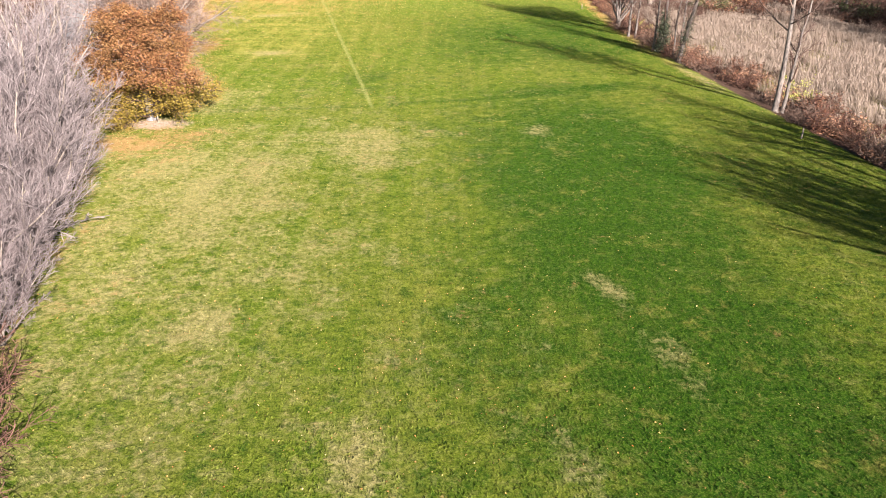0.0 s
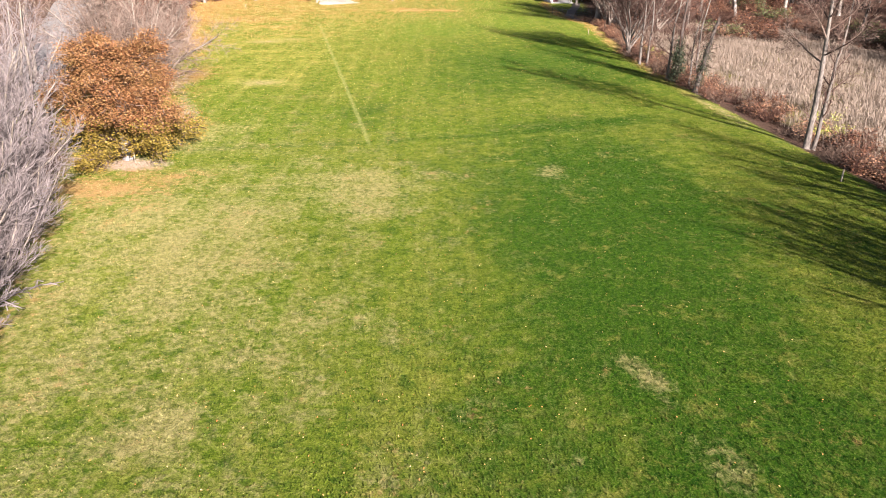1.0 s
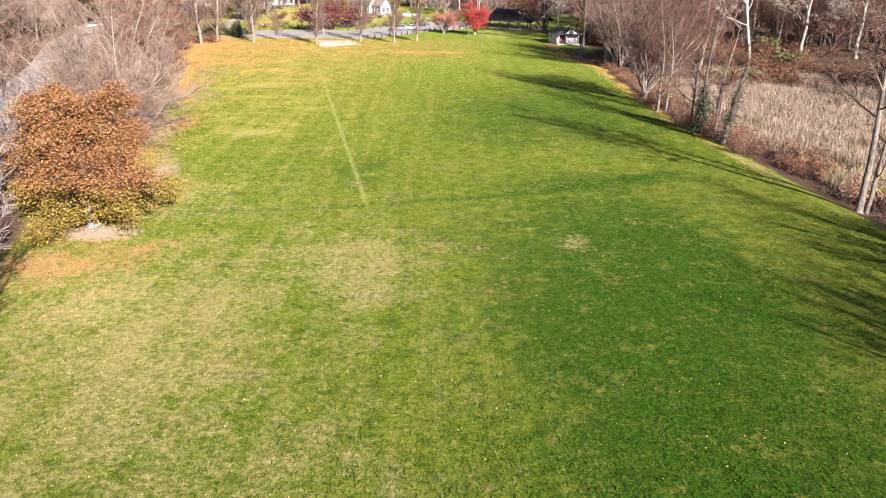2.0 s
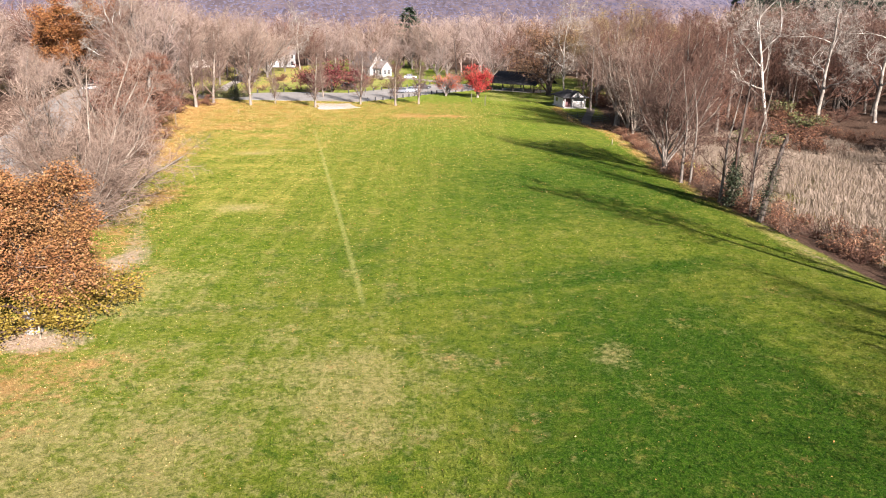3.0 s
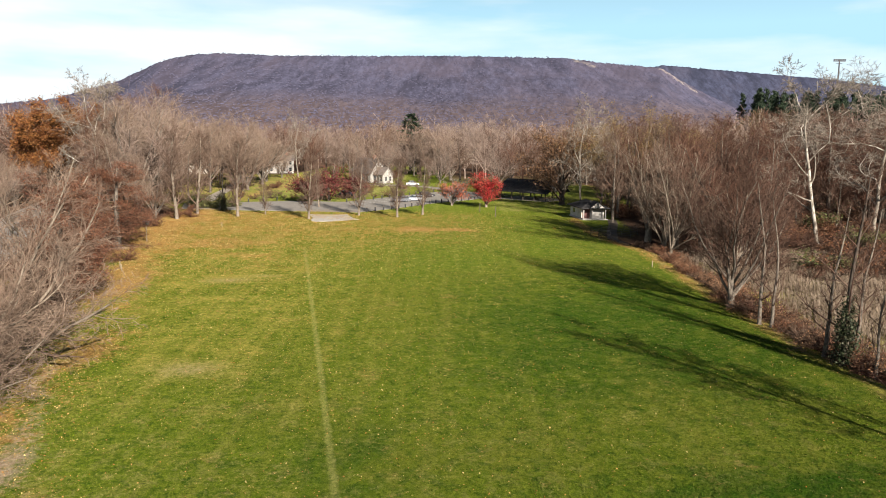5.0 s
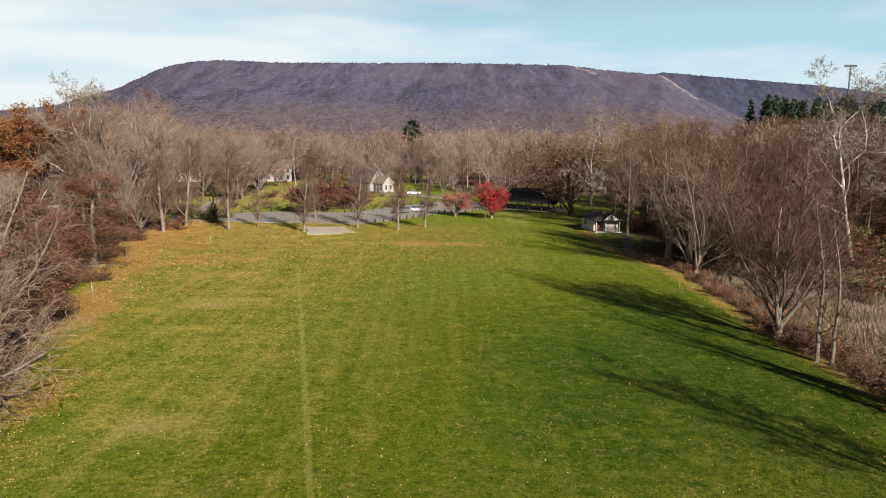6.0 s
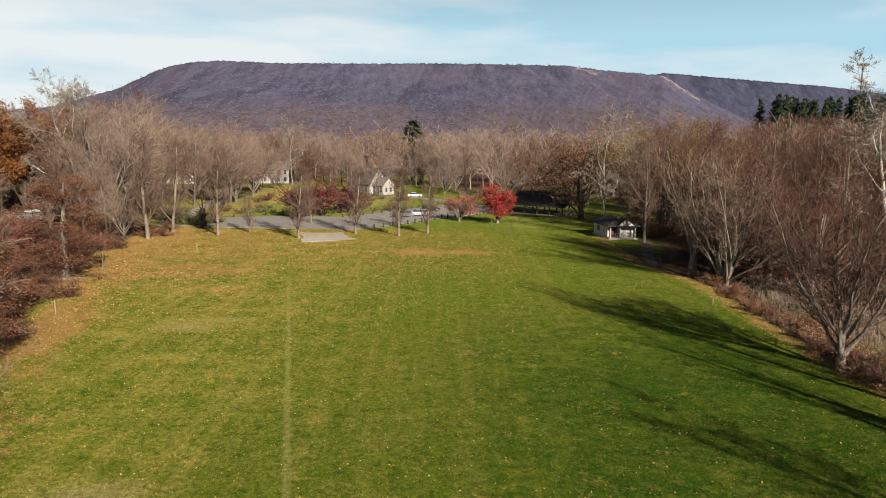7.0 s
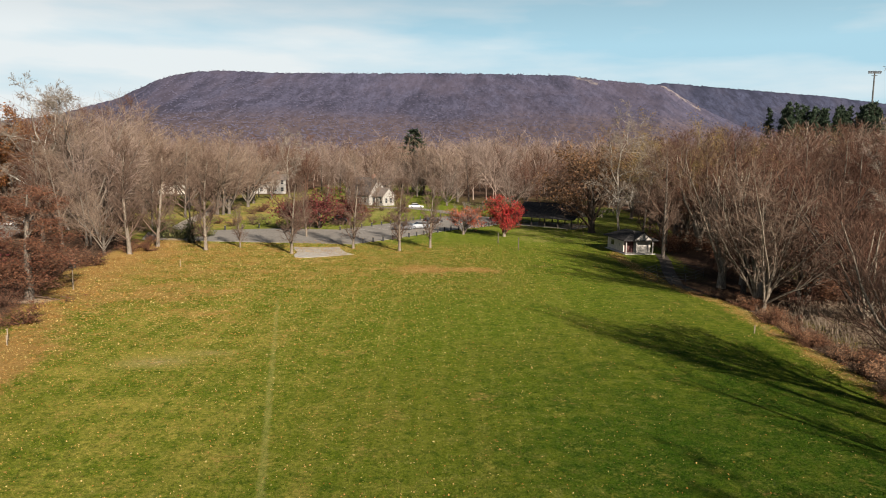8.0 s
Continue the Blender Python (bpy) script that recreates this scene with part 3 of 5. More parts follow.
    cc = m.mix(m.ramp(r, 0.86, 0.97), cc, (haze_hue[0] * 1.5, haze_hue[1] * 1.3, haze_hue[2] * 1.05))
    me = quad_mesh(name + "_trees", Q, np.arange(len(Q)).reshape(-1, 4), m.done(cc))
    tagged(new(name + "_trees", me), "leafless woods covering the mountain slope, tinted grey-purple for haze", "woods", kind="stuff")


def crest_rows(rows, dist):
    """Crest heights at a distance, from tangents to the side and above the level of the eye."""
    return [(math.degrees(math.atan(a)), 17 - 6 + dist * e) for a, e in rows]


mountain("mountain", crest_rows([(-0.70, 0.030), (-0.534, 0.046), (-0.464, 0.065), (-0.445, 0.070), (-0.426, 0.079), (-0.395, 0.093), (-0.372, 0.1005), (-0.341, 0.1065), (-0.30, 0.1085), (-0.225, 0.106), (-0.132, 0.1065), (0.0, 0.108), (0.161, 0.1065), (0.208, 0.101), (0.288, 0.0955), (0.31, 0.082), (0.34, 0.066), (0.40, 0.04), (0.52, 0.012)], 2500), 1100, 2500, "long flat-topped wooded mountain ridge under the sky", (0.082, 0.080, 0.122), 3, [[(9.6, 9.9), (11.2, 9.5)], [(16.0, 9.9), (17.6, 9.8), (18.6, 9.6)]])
mountain("mountain_far", crest_rows([(0.20, 0.08), (0.27, 0.094), (0.289, 0.098), (0.393, 0.0905), (0.509, 0.0825), (0.60, 0.072), (0.72, 0.055), (0.9, 0.04)], 3600), 2600, 3600, "farther wooded ridge behind the mountain, tinted blue for haze", (0.050, 0.055, 0.090), 4, [])


# ---------------------------------------------------------------- trees
Z_UP = Vector((0, 0, 1))


def grow_branch(bufs, rng, p, d, length, r, lvl, s, tips):
    n = s["segs"][lvl]
    pts, rads, dirs = [p.copy()], [r], [d.copy()]
    end = r * s["taper"][lvl]
    for i in range(n):
        d = (d + Vector((rng.gauss(0, 1), rng.gauss(0, 1), rng.gauss(0, 1))) * s["wig"][lvl] + Z_UP * s["up"][lvl]).normalized()
        p = p + d * (length / n)
        pts.append(p)
        dirs.append(d)
        rads.append(max(s["min_r"], r + (end - r) * (i + 1) / n))
    if lvl == 0:
        rads[0] *= 1.55
        pts.insert(1, pts[0].lerp(pts[1], 0.18))
        rads.insert(1, r * 1.05)
        dirs.insert(1, dirs[0])
    buf = bufs[0 if lvl <= s["trunk_levels"] else 1]
    if s["sides"][lvl] == 2:
        buf.ribbon(pts, [q * 1.3 for q in rads], rng)
    else:
        buf.tube(pts, rads, s["sides"][lvl])
    if lvl + 1 >= len(s["segs"]):
        tips.append((p, d))
        return
    m = s["kids"][lvl]
    lo = s["from"][lvl]
    spin = rng.uniform(0, 6.28)
    for k in range(m):
        f = lo + (1 - lo) * (k + rng.uniform(0.1, 0.9)) / m
        q = f * (len(pts) - 1)
        a = min(int(q), len(pts) - 2)
        at = pts[a].lerp(pts[a + 1], q - a)
        dd = dirs[a + 1]
        u = dd.orthogonal().normalized()
        w = dd.cross(u)
        spin += 2.4 + rng.uniform(-0.5, 0.5)
        ang = radians(s["ang"][lvl] * rng.uniform(0.65, 1.3))
        nd = dd * math.cos(ang) + (u * math.cos(spin) + w * math.sin(spin)) * math.sin(ang)
        ln = length * s["ratio"][lvl] * (1 - s["short"][lvl] * f) * rng.uniform(0.7, 1.2)
        rr = (rads[a] * (1 - (q - a)) + rads[a + 1] * (q - a)) * s["rr"][lvl]
        grow_branch(bufs, rng, at, nd, ln, rr, lvl + 1, s, tips)


VASE = dict(segs=(3, 5, 4, 2, 1), taper=(0.75, 0.3, 0.35, 0.5, 0.6), wig=(0.05, 0.10, 0.13, 0.16, 0.18), up=(0.1, 0.06, 0.06, 0.04, 0.01),
            sides=(8, 6, 4, 2, 2), kids=(8, 8, 8, 7), ang=(33, 36, 40, 42), ratio=(3.0, 0.48, 0.5, 0.6), short=(0.0, 0.45, 0.4, 0.3), rr=(0.5, 0.42, 0.42, 0.5), trunk_levels=1, min_r=0.009)
VASE["from"] = (0.4, 0.2, 0.12, 0.1)
LEADER = dict(segs=(9, 4, 3, 2, 1), taper=(0.16, 0.3, 0.4, 0.5, 0.6), wig=(0.035, 0.10, 0.14, 0.16, 0.18), up=(0.05, 0.10, 0.06, 0.04, 0.02),
              sides=(8, 5, 3, 2, 2), kids=(20, 8, 7, 5), ang=(48, 40, 42, 42), ratio=(0.42, 0.5, 0.5, 0.6), short=(0.6, 0.45, 0.4, 0.3), rr=(0.45, 0.45, 0.48, 0.5), trunk_levels=0, min_r=0.009)
LEADER["from"] = (0.24, 0.2, 0.12, 0.1)
SYCAMORE = dict(segs=(5, 7, 5, 3, 2), taper=(0.7, 0.28, 0.3, 0.5, 0.6), wig=(0.06, 0.24, 0.28, 0.26, 0.2), up=(0.1, 0.10, 0.05, 0.02, 0.0),
                sides=(8, 6, 5, 3, 2), kids=(6, 7, 7, 6), ang=(40, 48, 45, 42), ratio=(1.5, 0.42, 0.5, 0.5), short=(0.15, 0.4, 0.4, 0.3), rr=(0.45, 0.45, 0.45, 0.5), trunk_levels=2, min_r=0.02)
SYCAMORE["from"] = (0.5, 0.25, 0.2, 0.2)
SHRUB = dict(segs=(2, 4, 2, 1), taper=(0.8, 0.3, 0.4, 0.5), wig=(0.1, 0.14, 0.18, 0.2), up=(0.1, 0.03, 0.03, 0.0),
             sides=(4, 3, 2, 2), kids=(14, 7, 6), ang=(50, 36, 42), ratio=(7.0, 0.45, 0.55), short=(0.0, 0.4, 0.3), rr=(0.4, 0.55, 0.6), trunk_levels=0, min_r=0.012)
SHRUB["from"] = (0.1, 0.12, 0.12)


def spec(base, **changes):
    s = dict(base)
    s.update(changes)
    return s


def tree_bufs(seed, s, trunk_len, r, lean=(0, 0), stems=1):
    rng = random.Random(seed)
    bufs, tips = (Buf(), Buf()), []
    for k in range(stems):
        d = Vector((lean[0], lean[1], 1))
        o = Vector((0, 0, -0.15))
        if stems > 1:
            a = 6.28 * k / stems + rng.uniform(0, 1)
            d += Vector((math.cos(a), math.sin(a), 0)) * 0.22
            o += Vector((math.cos(a), math.sin(a), 0)) * r * 0.8
        grow_branch(bufs, rng, o, d.normalized(), trunk_len, r, 0, s, tips)
    return bufs, tips


def tree_height(bufs):
    return max(v.z for b in bufs for v in b.v)


class Kind:
    """One tree, built once, with its meshes; stand() sets up copies of it."""

    def __init__(self, name, bufs, m_trunk, m_crown, label, category="tree", group="", extra=(), like=None):
        if like:
            self.h, self.name, self.label, self.category, self.group = like.h, like.name, label, like.category, like.group
            me = like.parts[1][1].copy()
            me.materials[0] = m_crown
            self.parts = [like.parts[0], ("crown", me, "")]
            return
        self.h = tree_height(bufs)
        self.name, self.label, self.category, self.group = name, label, category, group
        self.parts = [("trunk", buf_mesh("trunk", bufs[0], m_trunk, True), ""), ("crown", buf_mesh("crown", bufs[1], m_crown), "")]
        self.parts += [(n, buf_mesh(n, b, m), lab) for n, b, m, lab in extra]

    def stand(self, x, y, h, turn=None, label="", wide=1.0, z=None, group=""):
        ob = new(self.name)
        k = h / self.h
        ob.matrix_basis = Matrix.Translation((x, y, hz(x, y) if z is None else z)) @ Matrix.Rotation(random.uniform(0, 6.28) if turn is None else turn, 4, "Z") @ Matrix.Diagonal((k * wide, k * wide, k, 1))
        for n, me, lab in self.parts:
            p = new(n, me)
            p.parent = ob
            tagged(p, lab)
        tagged(ob, label or self.label, self.category, group or self.group)
        return ob


def leaves_on(tips, seed, count, size, spread_r, test=None, flat=0.3):
    rng = random.Random(seed)
    buf = Buf()
    use = [t for t in tips if test is None or test(t[0])]
    for _ in range(count if use else 0):
        p, d = rng.choice(use)
        q = p - d * rng.uniform(0, spread_r * 2) + Vector((rng.gauss(0, 1), rng.gauss(0, 1), rng.gauss(0, 0.7))) * spread_r
        buf.leaf(q, size, rng, flat)
    return buf


def full(name, seed, s, tl, r, mt, mc, label, stems=1, category="tree", group=""):
    b, _ = tree_bufs(seed, s, tl, r, stems=stems)
    return Kind(name, b, mt, mc, label, category, group)


NEAR_A = full("bare_tree", 11, VASE, 3.4, 0.42, M_BARK, M_TWIG_GREY, "leafless grey tree with upswept twigs at the field edge")
NEAR_B = full("bare_tree", 12, spec(VASE, kids=(9, 8, 6, 5), ang=(31, 36, 40, 42)), 2.6, 0.4, M_BARK, M_TWIG_GREY, "leafless grey spreading tree with dense fine twigs")
NEAR_E = full("bare_tree", 27, spec(VASE, kids=(10, 10, 9, 9), ang=(32, 30, 28, 28), ratio=(6.5, 0.44, 0.5, 0.6), up=(0.1, 0.09, 0.12, 0.1, 0.08), min_r=0.0085), 1.2, 0.26, M_BARK, M_TWIG_GREY, "low-branching leafless grey tree with a dense twiggy crown", stems=2)
NEAR_C = full("bare_tree", 13, spec(LEADER, min_r=0.012), 16.0, 0.30, M_BARK_MID, M_TWIG_MID, "leafless brown-grey tree with a straight trunk")
NEAR_D = full("bare_tree", 14, spec(LEADER, kids=(15, 8, 6, 5), ang=(40, 38, 40, 40), min_r=0.012), 15.0, 0.26, M_BARK_MID, M_TWIG_RED, "leafless tree with reddish-brown twigs")
MULTI = full("multi_stem_tree", 15, spec(VASE, kids=(7, 8, 7, 7), ang=(24, 32, 36, 40), ratio=(3.4, 0.44, 0.5, 0.55), rr=(0.55, 0.46, 0.42, 0.5), trunk_levels=2, min_r=0.012), 2.4, 0.18, M_BARK, M_TWIG_MID, "leafless tree with several pale stems from one base", stems=3)
FAN = full("fan_tree", 28, spec(VASE, kids=(10, 13, 10, 9), ang=(36, 32, 36, 40), ratio=(3.2, 0.46, 0.5, 0.55), up=(0.1, 0.1, 0.08, 0.05, 0.02), min_r=0.008), 2.6, 0.27, M_BARK_MID, M_TWIG_DARK, "leafless tree fanning out in upright grey-brown limbs")
SWEEP = full("sweeping_tree", 29, spec(VASE, segs=(2, 7, 4, 2, 1), kids=(13, 13, 9, 8), ang=(46, 34, 38, 42), ratio=(9.5, 0.42, 0.5, 0.55), short=(0.25, 0.45, 0.4, 0.3), rr=(0.5, 0.42, 0.42, 0.5), up=(0.1, 0.03, 0.03, 0.02, 0.0), wig=(0.05, 0.08, 0.12, 0.15, 0.18), min_r=0.010, **{"from": (0.05, 0.2, 0.12, 0.1)}), 1.3, 0.30, M_BARK, M_TWIG_DRAB, "leafless tree of many stems with low sweeping branches", stems=2)
SLIM = full("slim_tree", 16, spec(LEADER, kids=(18, 5, 5, 4), ratio=(0.24, 0.5, 0.5, 0.5), wig=(0.09, 0.16, 0.16, 0.16, 0.18), min_r=0.013), 14.0, 0.2, M_BARK_MID, M_TWIG_DARK, "slim leafless tree with short side branches on the bank")
OVAL = full("park_tree", 19, spec(LEADER, kids=(30, 9, 7, 5), ang=(44, 38, 40, 42), ratio=(0.34, 0.5, 0.5, 0.55), short=(0.45, 0.4, 0.4, 0.3), up=(0.05, 0.14, 0.08, 0.05, 0.02), min_r=0.012, **{"from": (0.2, 0.2, 0.12, 0.1)}), 15.0, 0.32, M_BARK, M_TWIG_MID, "leafless park tree with an oval brown-grey crown")
TALL = full("bare_tree", 41, spec(LEADER, kids=(17, 9, 7, 6), ratio=(0.40, 0.5, 0.5, 0.55), min_r=0.011, **{"from": (0.45, 0.2, 0.12, 0.1)}), 16.0, 0.22, M_BARK_MID, M_TWIG_MID, "tall leafless tree with a clear trunk and a narrow crown")
SYC_A = full("sycamore", 17, spec(SYCAMORE, segs=(7, 7, 5, 3, 2), taper=(0.35, 0.28, 0.3, 0.5, 0.6), kids=(9, 9, 8, 8), wig=(0.12, 0.24, 0.28, 0.26, 0.2), rr=(0.5, 0.42, 0.4, 0.5), ang=(52, 48, 45, 42), ratio=(0.72, 0.42, 0.5, 0.55), short=(0.35, 0.4, 0.4, 0.3), min_r=0.014, **{"from": (0.3, 0.25, 0.2, 0.2)}), 15.0, 0.21, M_BARK_SYC, M_TWIG_SYC, "tall leafless sycamore with chalk-white crooked limbs")
SYC_B = full("sycamore", 18, spec(SYCAMORE, segs=(7, 7, 5, 3, 2), taper=(0.35, 0.28, 0.3, 0.5, 0.6), kids=(9, 9, 8, 8), wig=(0.12, 0.24, 0.28, 0.26, 0.2), rr=(0.5, 0.42, 0.4, 0.5), ang=(52, 48, 45, 42), ratio=(0.72, 0.42, 0.5, 0.55), short=(0.35, 0.4, 0.4, 0.3), min_r=0.014, **{"from": (0.3, 0.25, 0.2, 0.2)}), 16.0, 0.22, M_BARK_SYC, M_TWIG_SYC, "tall leafless sycamore with chalk-white crooked limbs")
MID_VASE = spec(VASE, segs=(2, 4, 2, 1), taper=(0.75, 0.3, 0.35, 0.5), wig=(0.05, 0.1, 0.14, 0.18), up=(0.1, 0.07, 0.06, 0.03), sides=(5, 4, 2, 2), kids=(9, 12, 17), ang=(36, 38, 42), ratio=(3.0, 0.48, 0.55), short=(0.0, 0.45, 0.3), rr=(0.55, 0.5, 0.55), min_r=0.0105)
MID_LEAD = spec(LEADER, segs=(6, 3, 2, 1), sides=(5, 3, 2, 2), kids=(22, 10, 15), ang=(44, 38, 42), ratio=(0.46, 0.5, 0.5), min_r=0.0105)
MIDS = []
for k, (s, tl, r, mt, mc) in enumerate([(MID_VASE, 4, 0.4, M_BARK_MID, M_TWIG_DRAB), (MID_LEAD, 16, 0.3, M_BARK_DARK, M_TWIG_DARK), (MID_VASE, 4, 0.4, M_BARK_DARK, M_TWIG_RED), (MID_LEAD, 16, 0.26, M_BARK_MID, M_TWIG_DRAB), (MID_LEAD, 16, 0.26, M_BARK_MID, M_TWIG_RED), (MID_VASE, 5, 0.4, M_BARK_MID, M_TWIG_FAR)]):
    MIDS.append(full("woodland_tree", 30 + k, s, tl, r, mt, mc, "leafless woodland tree with a fine twiggy crown", group="trees of the wood"))
SHRUBS = [full("shrub", 50 + k, SHRUB, 0.35, 0.10, M_BARK_DARK, m, lab, category="shrub", group="brush along the bank") for k, (m, lab) in enumerate([(M_TWIG_RED, "leafless reddish-brown shrub in the rough bank"), (M_TWIG_TAN, "leafless tan shrub in the rough bank"), (M_TWIG_GREY, "leafless grey shrub in the rough bank")])]

BROWN_A = Kind("", None, None, M_TWIG_DRAB, "leafless brown tree with upswept twigs at the field edge", like=NEAR_A)
BROWN_B = Kind("", None, None, M_TWIG_DRAB, "leafless brown spreading tree with dense fine twigs", like=NEAR_B)
RED_B = Kind("", None, None, M_TWIG_RED, "leafless reddish-brown spreading tree at the wood edge", like=NEAR_B)

def canopy(x, y):
    """The tallest growth here: low before the big oak and before the row of pines."""
    side = (x + 3) / (y - 40)
    if -0.66 < side < -0.475 and y < 236:
        return 15.0 - 0.012 * (y - 40)
    return 21.5 if side > 0.33 and y < 212 else 99


# the right-hand tree line on the bank
FAN.stand(25.9, 113.2, 17.0, 0.4, wide=1.08)
MULTI.stand(30.2, 148.5, 18.5, 4.3, wide=1.05)
for x, y, h in ((25.9, 106.3, 13.5), (26.6, 105.4, 12.0), (26.9, 96.6, 12.5), (28.1, 91.6, 9.5), (31.6, 67.6, 14.0), (31.4, 100.2, 13.0)):
    SLIM.stand(x, y, h)
TALL.stand(30.6, 66.8, 21.0, wide=1.1)
for x, y, h in ((46, 152, 20), (47, 174, 22), (38, 206, 21), (45, 195, 22), (31.5, 204, 18), (41, 214, 22), (44, 206, 20), (39, 226, 20), (52, 163, 21), (30.5, 187, 19), (33.5, 196, 20), (40, 180, 22), (49, 164, 19)):
    random.choice((NEAR_C, NEAR_D)).stand(x, y, min(h, canopy(x, y)))
for kind, x, y, h in ((SYC_A, 59, 162, 31), (SYC_B, 70, 164.5, 32), (SYC_B, 84, 170, 33), (SYC_A, 110, 190, 33)):
    kind.stand(x, y, h, 0.15 if kind is SYC_A else 0.4, wide=1.15)
SYC_B.stand(27.3, 204.8, 26.5)
MIDS[1].stand(50, 187, 19.5, wide=1.2)
for x, y, h in ((36, 152, 17.5), (42, 160, 19), (32.5, 159, 17), (41, 149, 17.5)):
    MIDS[2 if x > 37 else 1].stand(x, y, h, wide=1.3)
for x, y, h in ((30.8, 162, 18), (36, 207, 19)):
    BROWN_B.stand(x, y, h)
for x, y, h in ((37.5, 141, 13), (39, 156, 15), (45, 173, 18), (40, 198, 20), (33.8, 157, 17.5), (34.5, 164, 18.5)):
    RED_B.stand(x, y, h)
# trees behind the camera's view that shade the field
for kind, x, y, h in ((NEAR_B, 36.5, 27, 17), (FAN, 34.5, -8, 16.5), (NEAR_B, 36, 46, 15.5), (NEAR_B, 35.5, 21, 17), (NEAR_B, 34.8, 23.5, 16), (NEAR_B, 37, 29.5, 16.5)):
    kind.stand(x, y, h)

# the left-hand tree line
for kind, x, y, h in ((NEAR_E, -20.0, 21, 8.0), (NEAR_E, -21.5, 28.5, 10), (NEAR_E, -23.0, 35.5, 11.5), (NEAR_E, -26.0, 43, 11.5), (NEAR_E, -29.5, 33, 13), (NEAR_B, -24.5, 30, 14), (NEAR_E, -24, 39.5, 12.5), (NEAR_B, -33, 46, 14), (NEAR_A, -31, 38, 15), (NEAR_B, -38, 54, 15), (NEAR_A, -20.5, 22, 10), (NEAR_B, -28, 20, 14), (BROWN_A, -42, 109, 17), (SWEEP, -36.0, 90.0, 15.0), (SWEEP, -32.5, 82.5, 9.5), (NEAR_B, -32.5, 62, 14), (NEAR_A, -30, 54, 13), (NEAR_B, -27, 47, 13), (BROWN_B, -40, 70, 15), (NEAR_C, -48, 92, 18), (NEAR_D, -64, 98, 18)):
    kind.stand(x, y, h)
# the row before the car park
for kind, x, y, h in ((OVAL, -56.2, 184.5, 20), (OVAL, -55.4, 194, 19), (OVAL, -45.7, 190, 18), (OVAL, -41, 194, 8), (OVAL, -30.6, 187.2, 14), (OVAL, -21.4, 194.5, 13.5), (OVAL, -13.1, 191.8, 14), (OVAL, -8, 197, 13.5), (OVAL, -32.8, 211.6, 11)):
    kind.stand(x, y, h)

# woods: single trees near, joined crowns beyond
rng = random.Random(5)


ROAD = [(-30, -60), (-42, 40), (-50, 90), (-58, 115), (-69, 145), (-85, 182), (-99, 225), (-112, 268), (-135, 340)]


def road_gap(x, y):
    """How far the side road's middle lies from here."""
    best = 1e9
    for (ax, ay), (bx, by) in zip(ROAD, ROAD[1:]):
        dx, dy = bx - ax, by - ay
        s = min(1, max(0, ((x - ax) * dx + (y - ay) * dy) / (dx * dx + dy * dy)))
        best = min(best, math.hypot(x - ax - s * dx, y - ay - s * dy))
    return best


def clear_of(x, y):
    """Whether open ground (field, park, car park, road, lawns, marsh) lies here."""
    if along(LEFT_EDGE, y) - 4 < x < along(RIGHT_EDGE, y) + 3 and y < 200:
        return True
    if -62 < x < 16 and 195 < y < 268:
        return True
    if 8 < x < 34 and 196 < y < 275 or 33 < x < 46 and 222 < y < 275:
        return True
    if 26 < x < 62 and y < 150 or 26 < x < 96 and 135 < y < 180:
        return True
    if -76 < x < 0 and y < 152:
        return True
    if abs(x - 28 + (y - 192) * 0.543) < 6 and 150 < y < 192:
        return True
    if road_gap(x, y) < 7 or -80 < x < -54 and 150 < y < 180:
        return True
    if -98 < x < -44 and 262 < y < 352:
        return rng.random() < 0.93 or y > 335
    if 255 < y < 345 and -0.43 < (x + 5) / (y - 68) < -0.35:
        return True
    if -44 < x < 0 and 276 < y < 300:
        return True
    return False


count = 0
for _ in range(9000):
    if count >= 300:
        break
    x, y = rng.uniform(-190, 190), rng.uniform(60, 400)
    if clear_of(x, y) or abs(x) > 60 + 0.6 * y:
        continue
    near = math.hypot(x, y - 68)
    if rng.random() > math.exp(-near / 200):
        continue
    k = rng.choice((1, 2, 4, 4, 1, 2) if y < 225 else (1, 3, 2, 4, 0, 5)) if x > 0 else rng.choice((0, 0, 3, 2, 3, 3, 5))
    h = rng.uniform(14, 21) + (1 if y > 250 else 0) - (2 if x < -60 and y < 240 else 0)
    MIDS[k].stand(x, y, min(h, canopy(x, y)), wide=rng.uniform(1.0, 1.3))
    count += 1


for _ in range(75):
    x, y = rng.uniform(-112, -63), rng.uniform(186, 305)
    if road_gap(x, y) < 7 or abs(x + 66 + (y - 209) * 0.09) < 5 or abs(x + 5 + (y - 60) * 0.365) < 5:
        continue
    h = rng.uniform(18, 24) + 10 * float(step(-x, 72, 95))
    MIDS[rng.choice((0, 0, 3, 3, 5, 4))].stand(x, y, min(h, canopy(x, y)), wide=rng.uniform(1.0, 1.3))


# thick wood beyond the marsh
for _ in range(34):
    x, y = rng.uniform(52, 128), rng.uniform(186, 262)
    if abs(x) < 60 + 0.6 * y:
        MIDS[rng.choice((1, 2, 4, 4))].stand(x, y, rng.uniform(21.5, 25), wide=rng.uniform(1.1, 1.3))


def forest(name, spots, kinds, mat, label):
    VV, FF, base = [], [], 0
    for x, y, h in spots:
        V, F = rng.choice(kinds)
        k = h / V[:, 2].max()
        a = rng.uniform(0, 6.28)
        c, s = math.cos(a), math.sin(a)
        W = np.stack([(V[:, 0] * c - V[:, 1] * s) * k + x, (V[:, 0] * s + V[:, 1] * c) * k + y, V[:, 2] * k + hz(x, y)], 1)
        VV.append(W)
        FF.append(F + base)
        base += len(V)
    me = quad_mesh(name, np.concatenate(VV), np.concatenate(FF), mat)
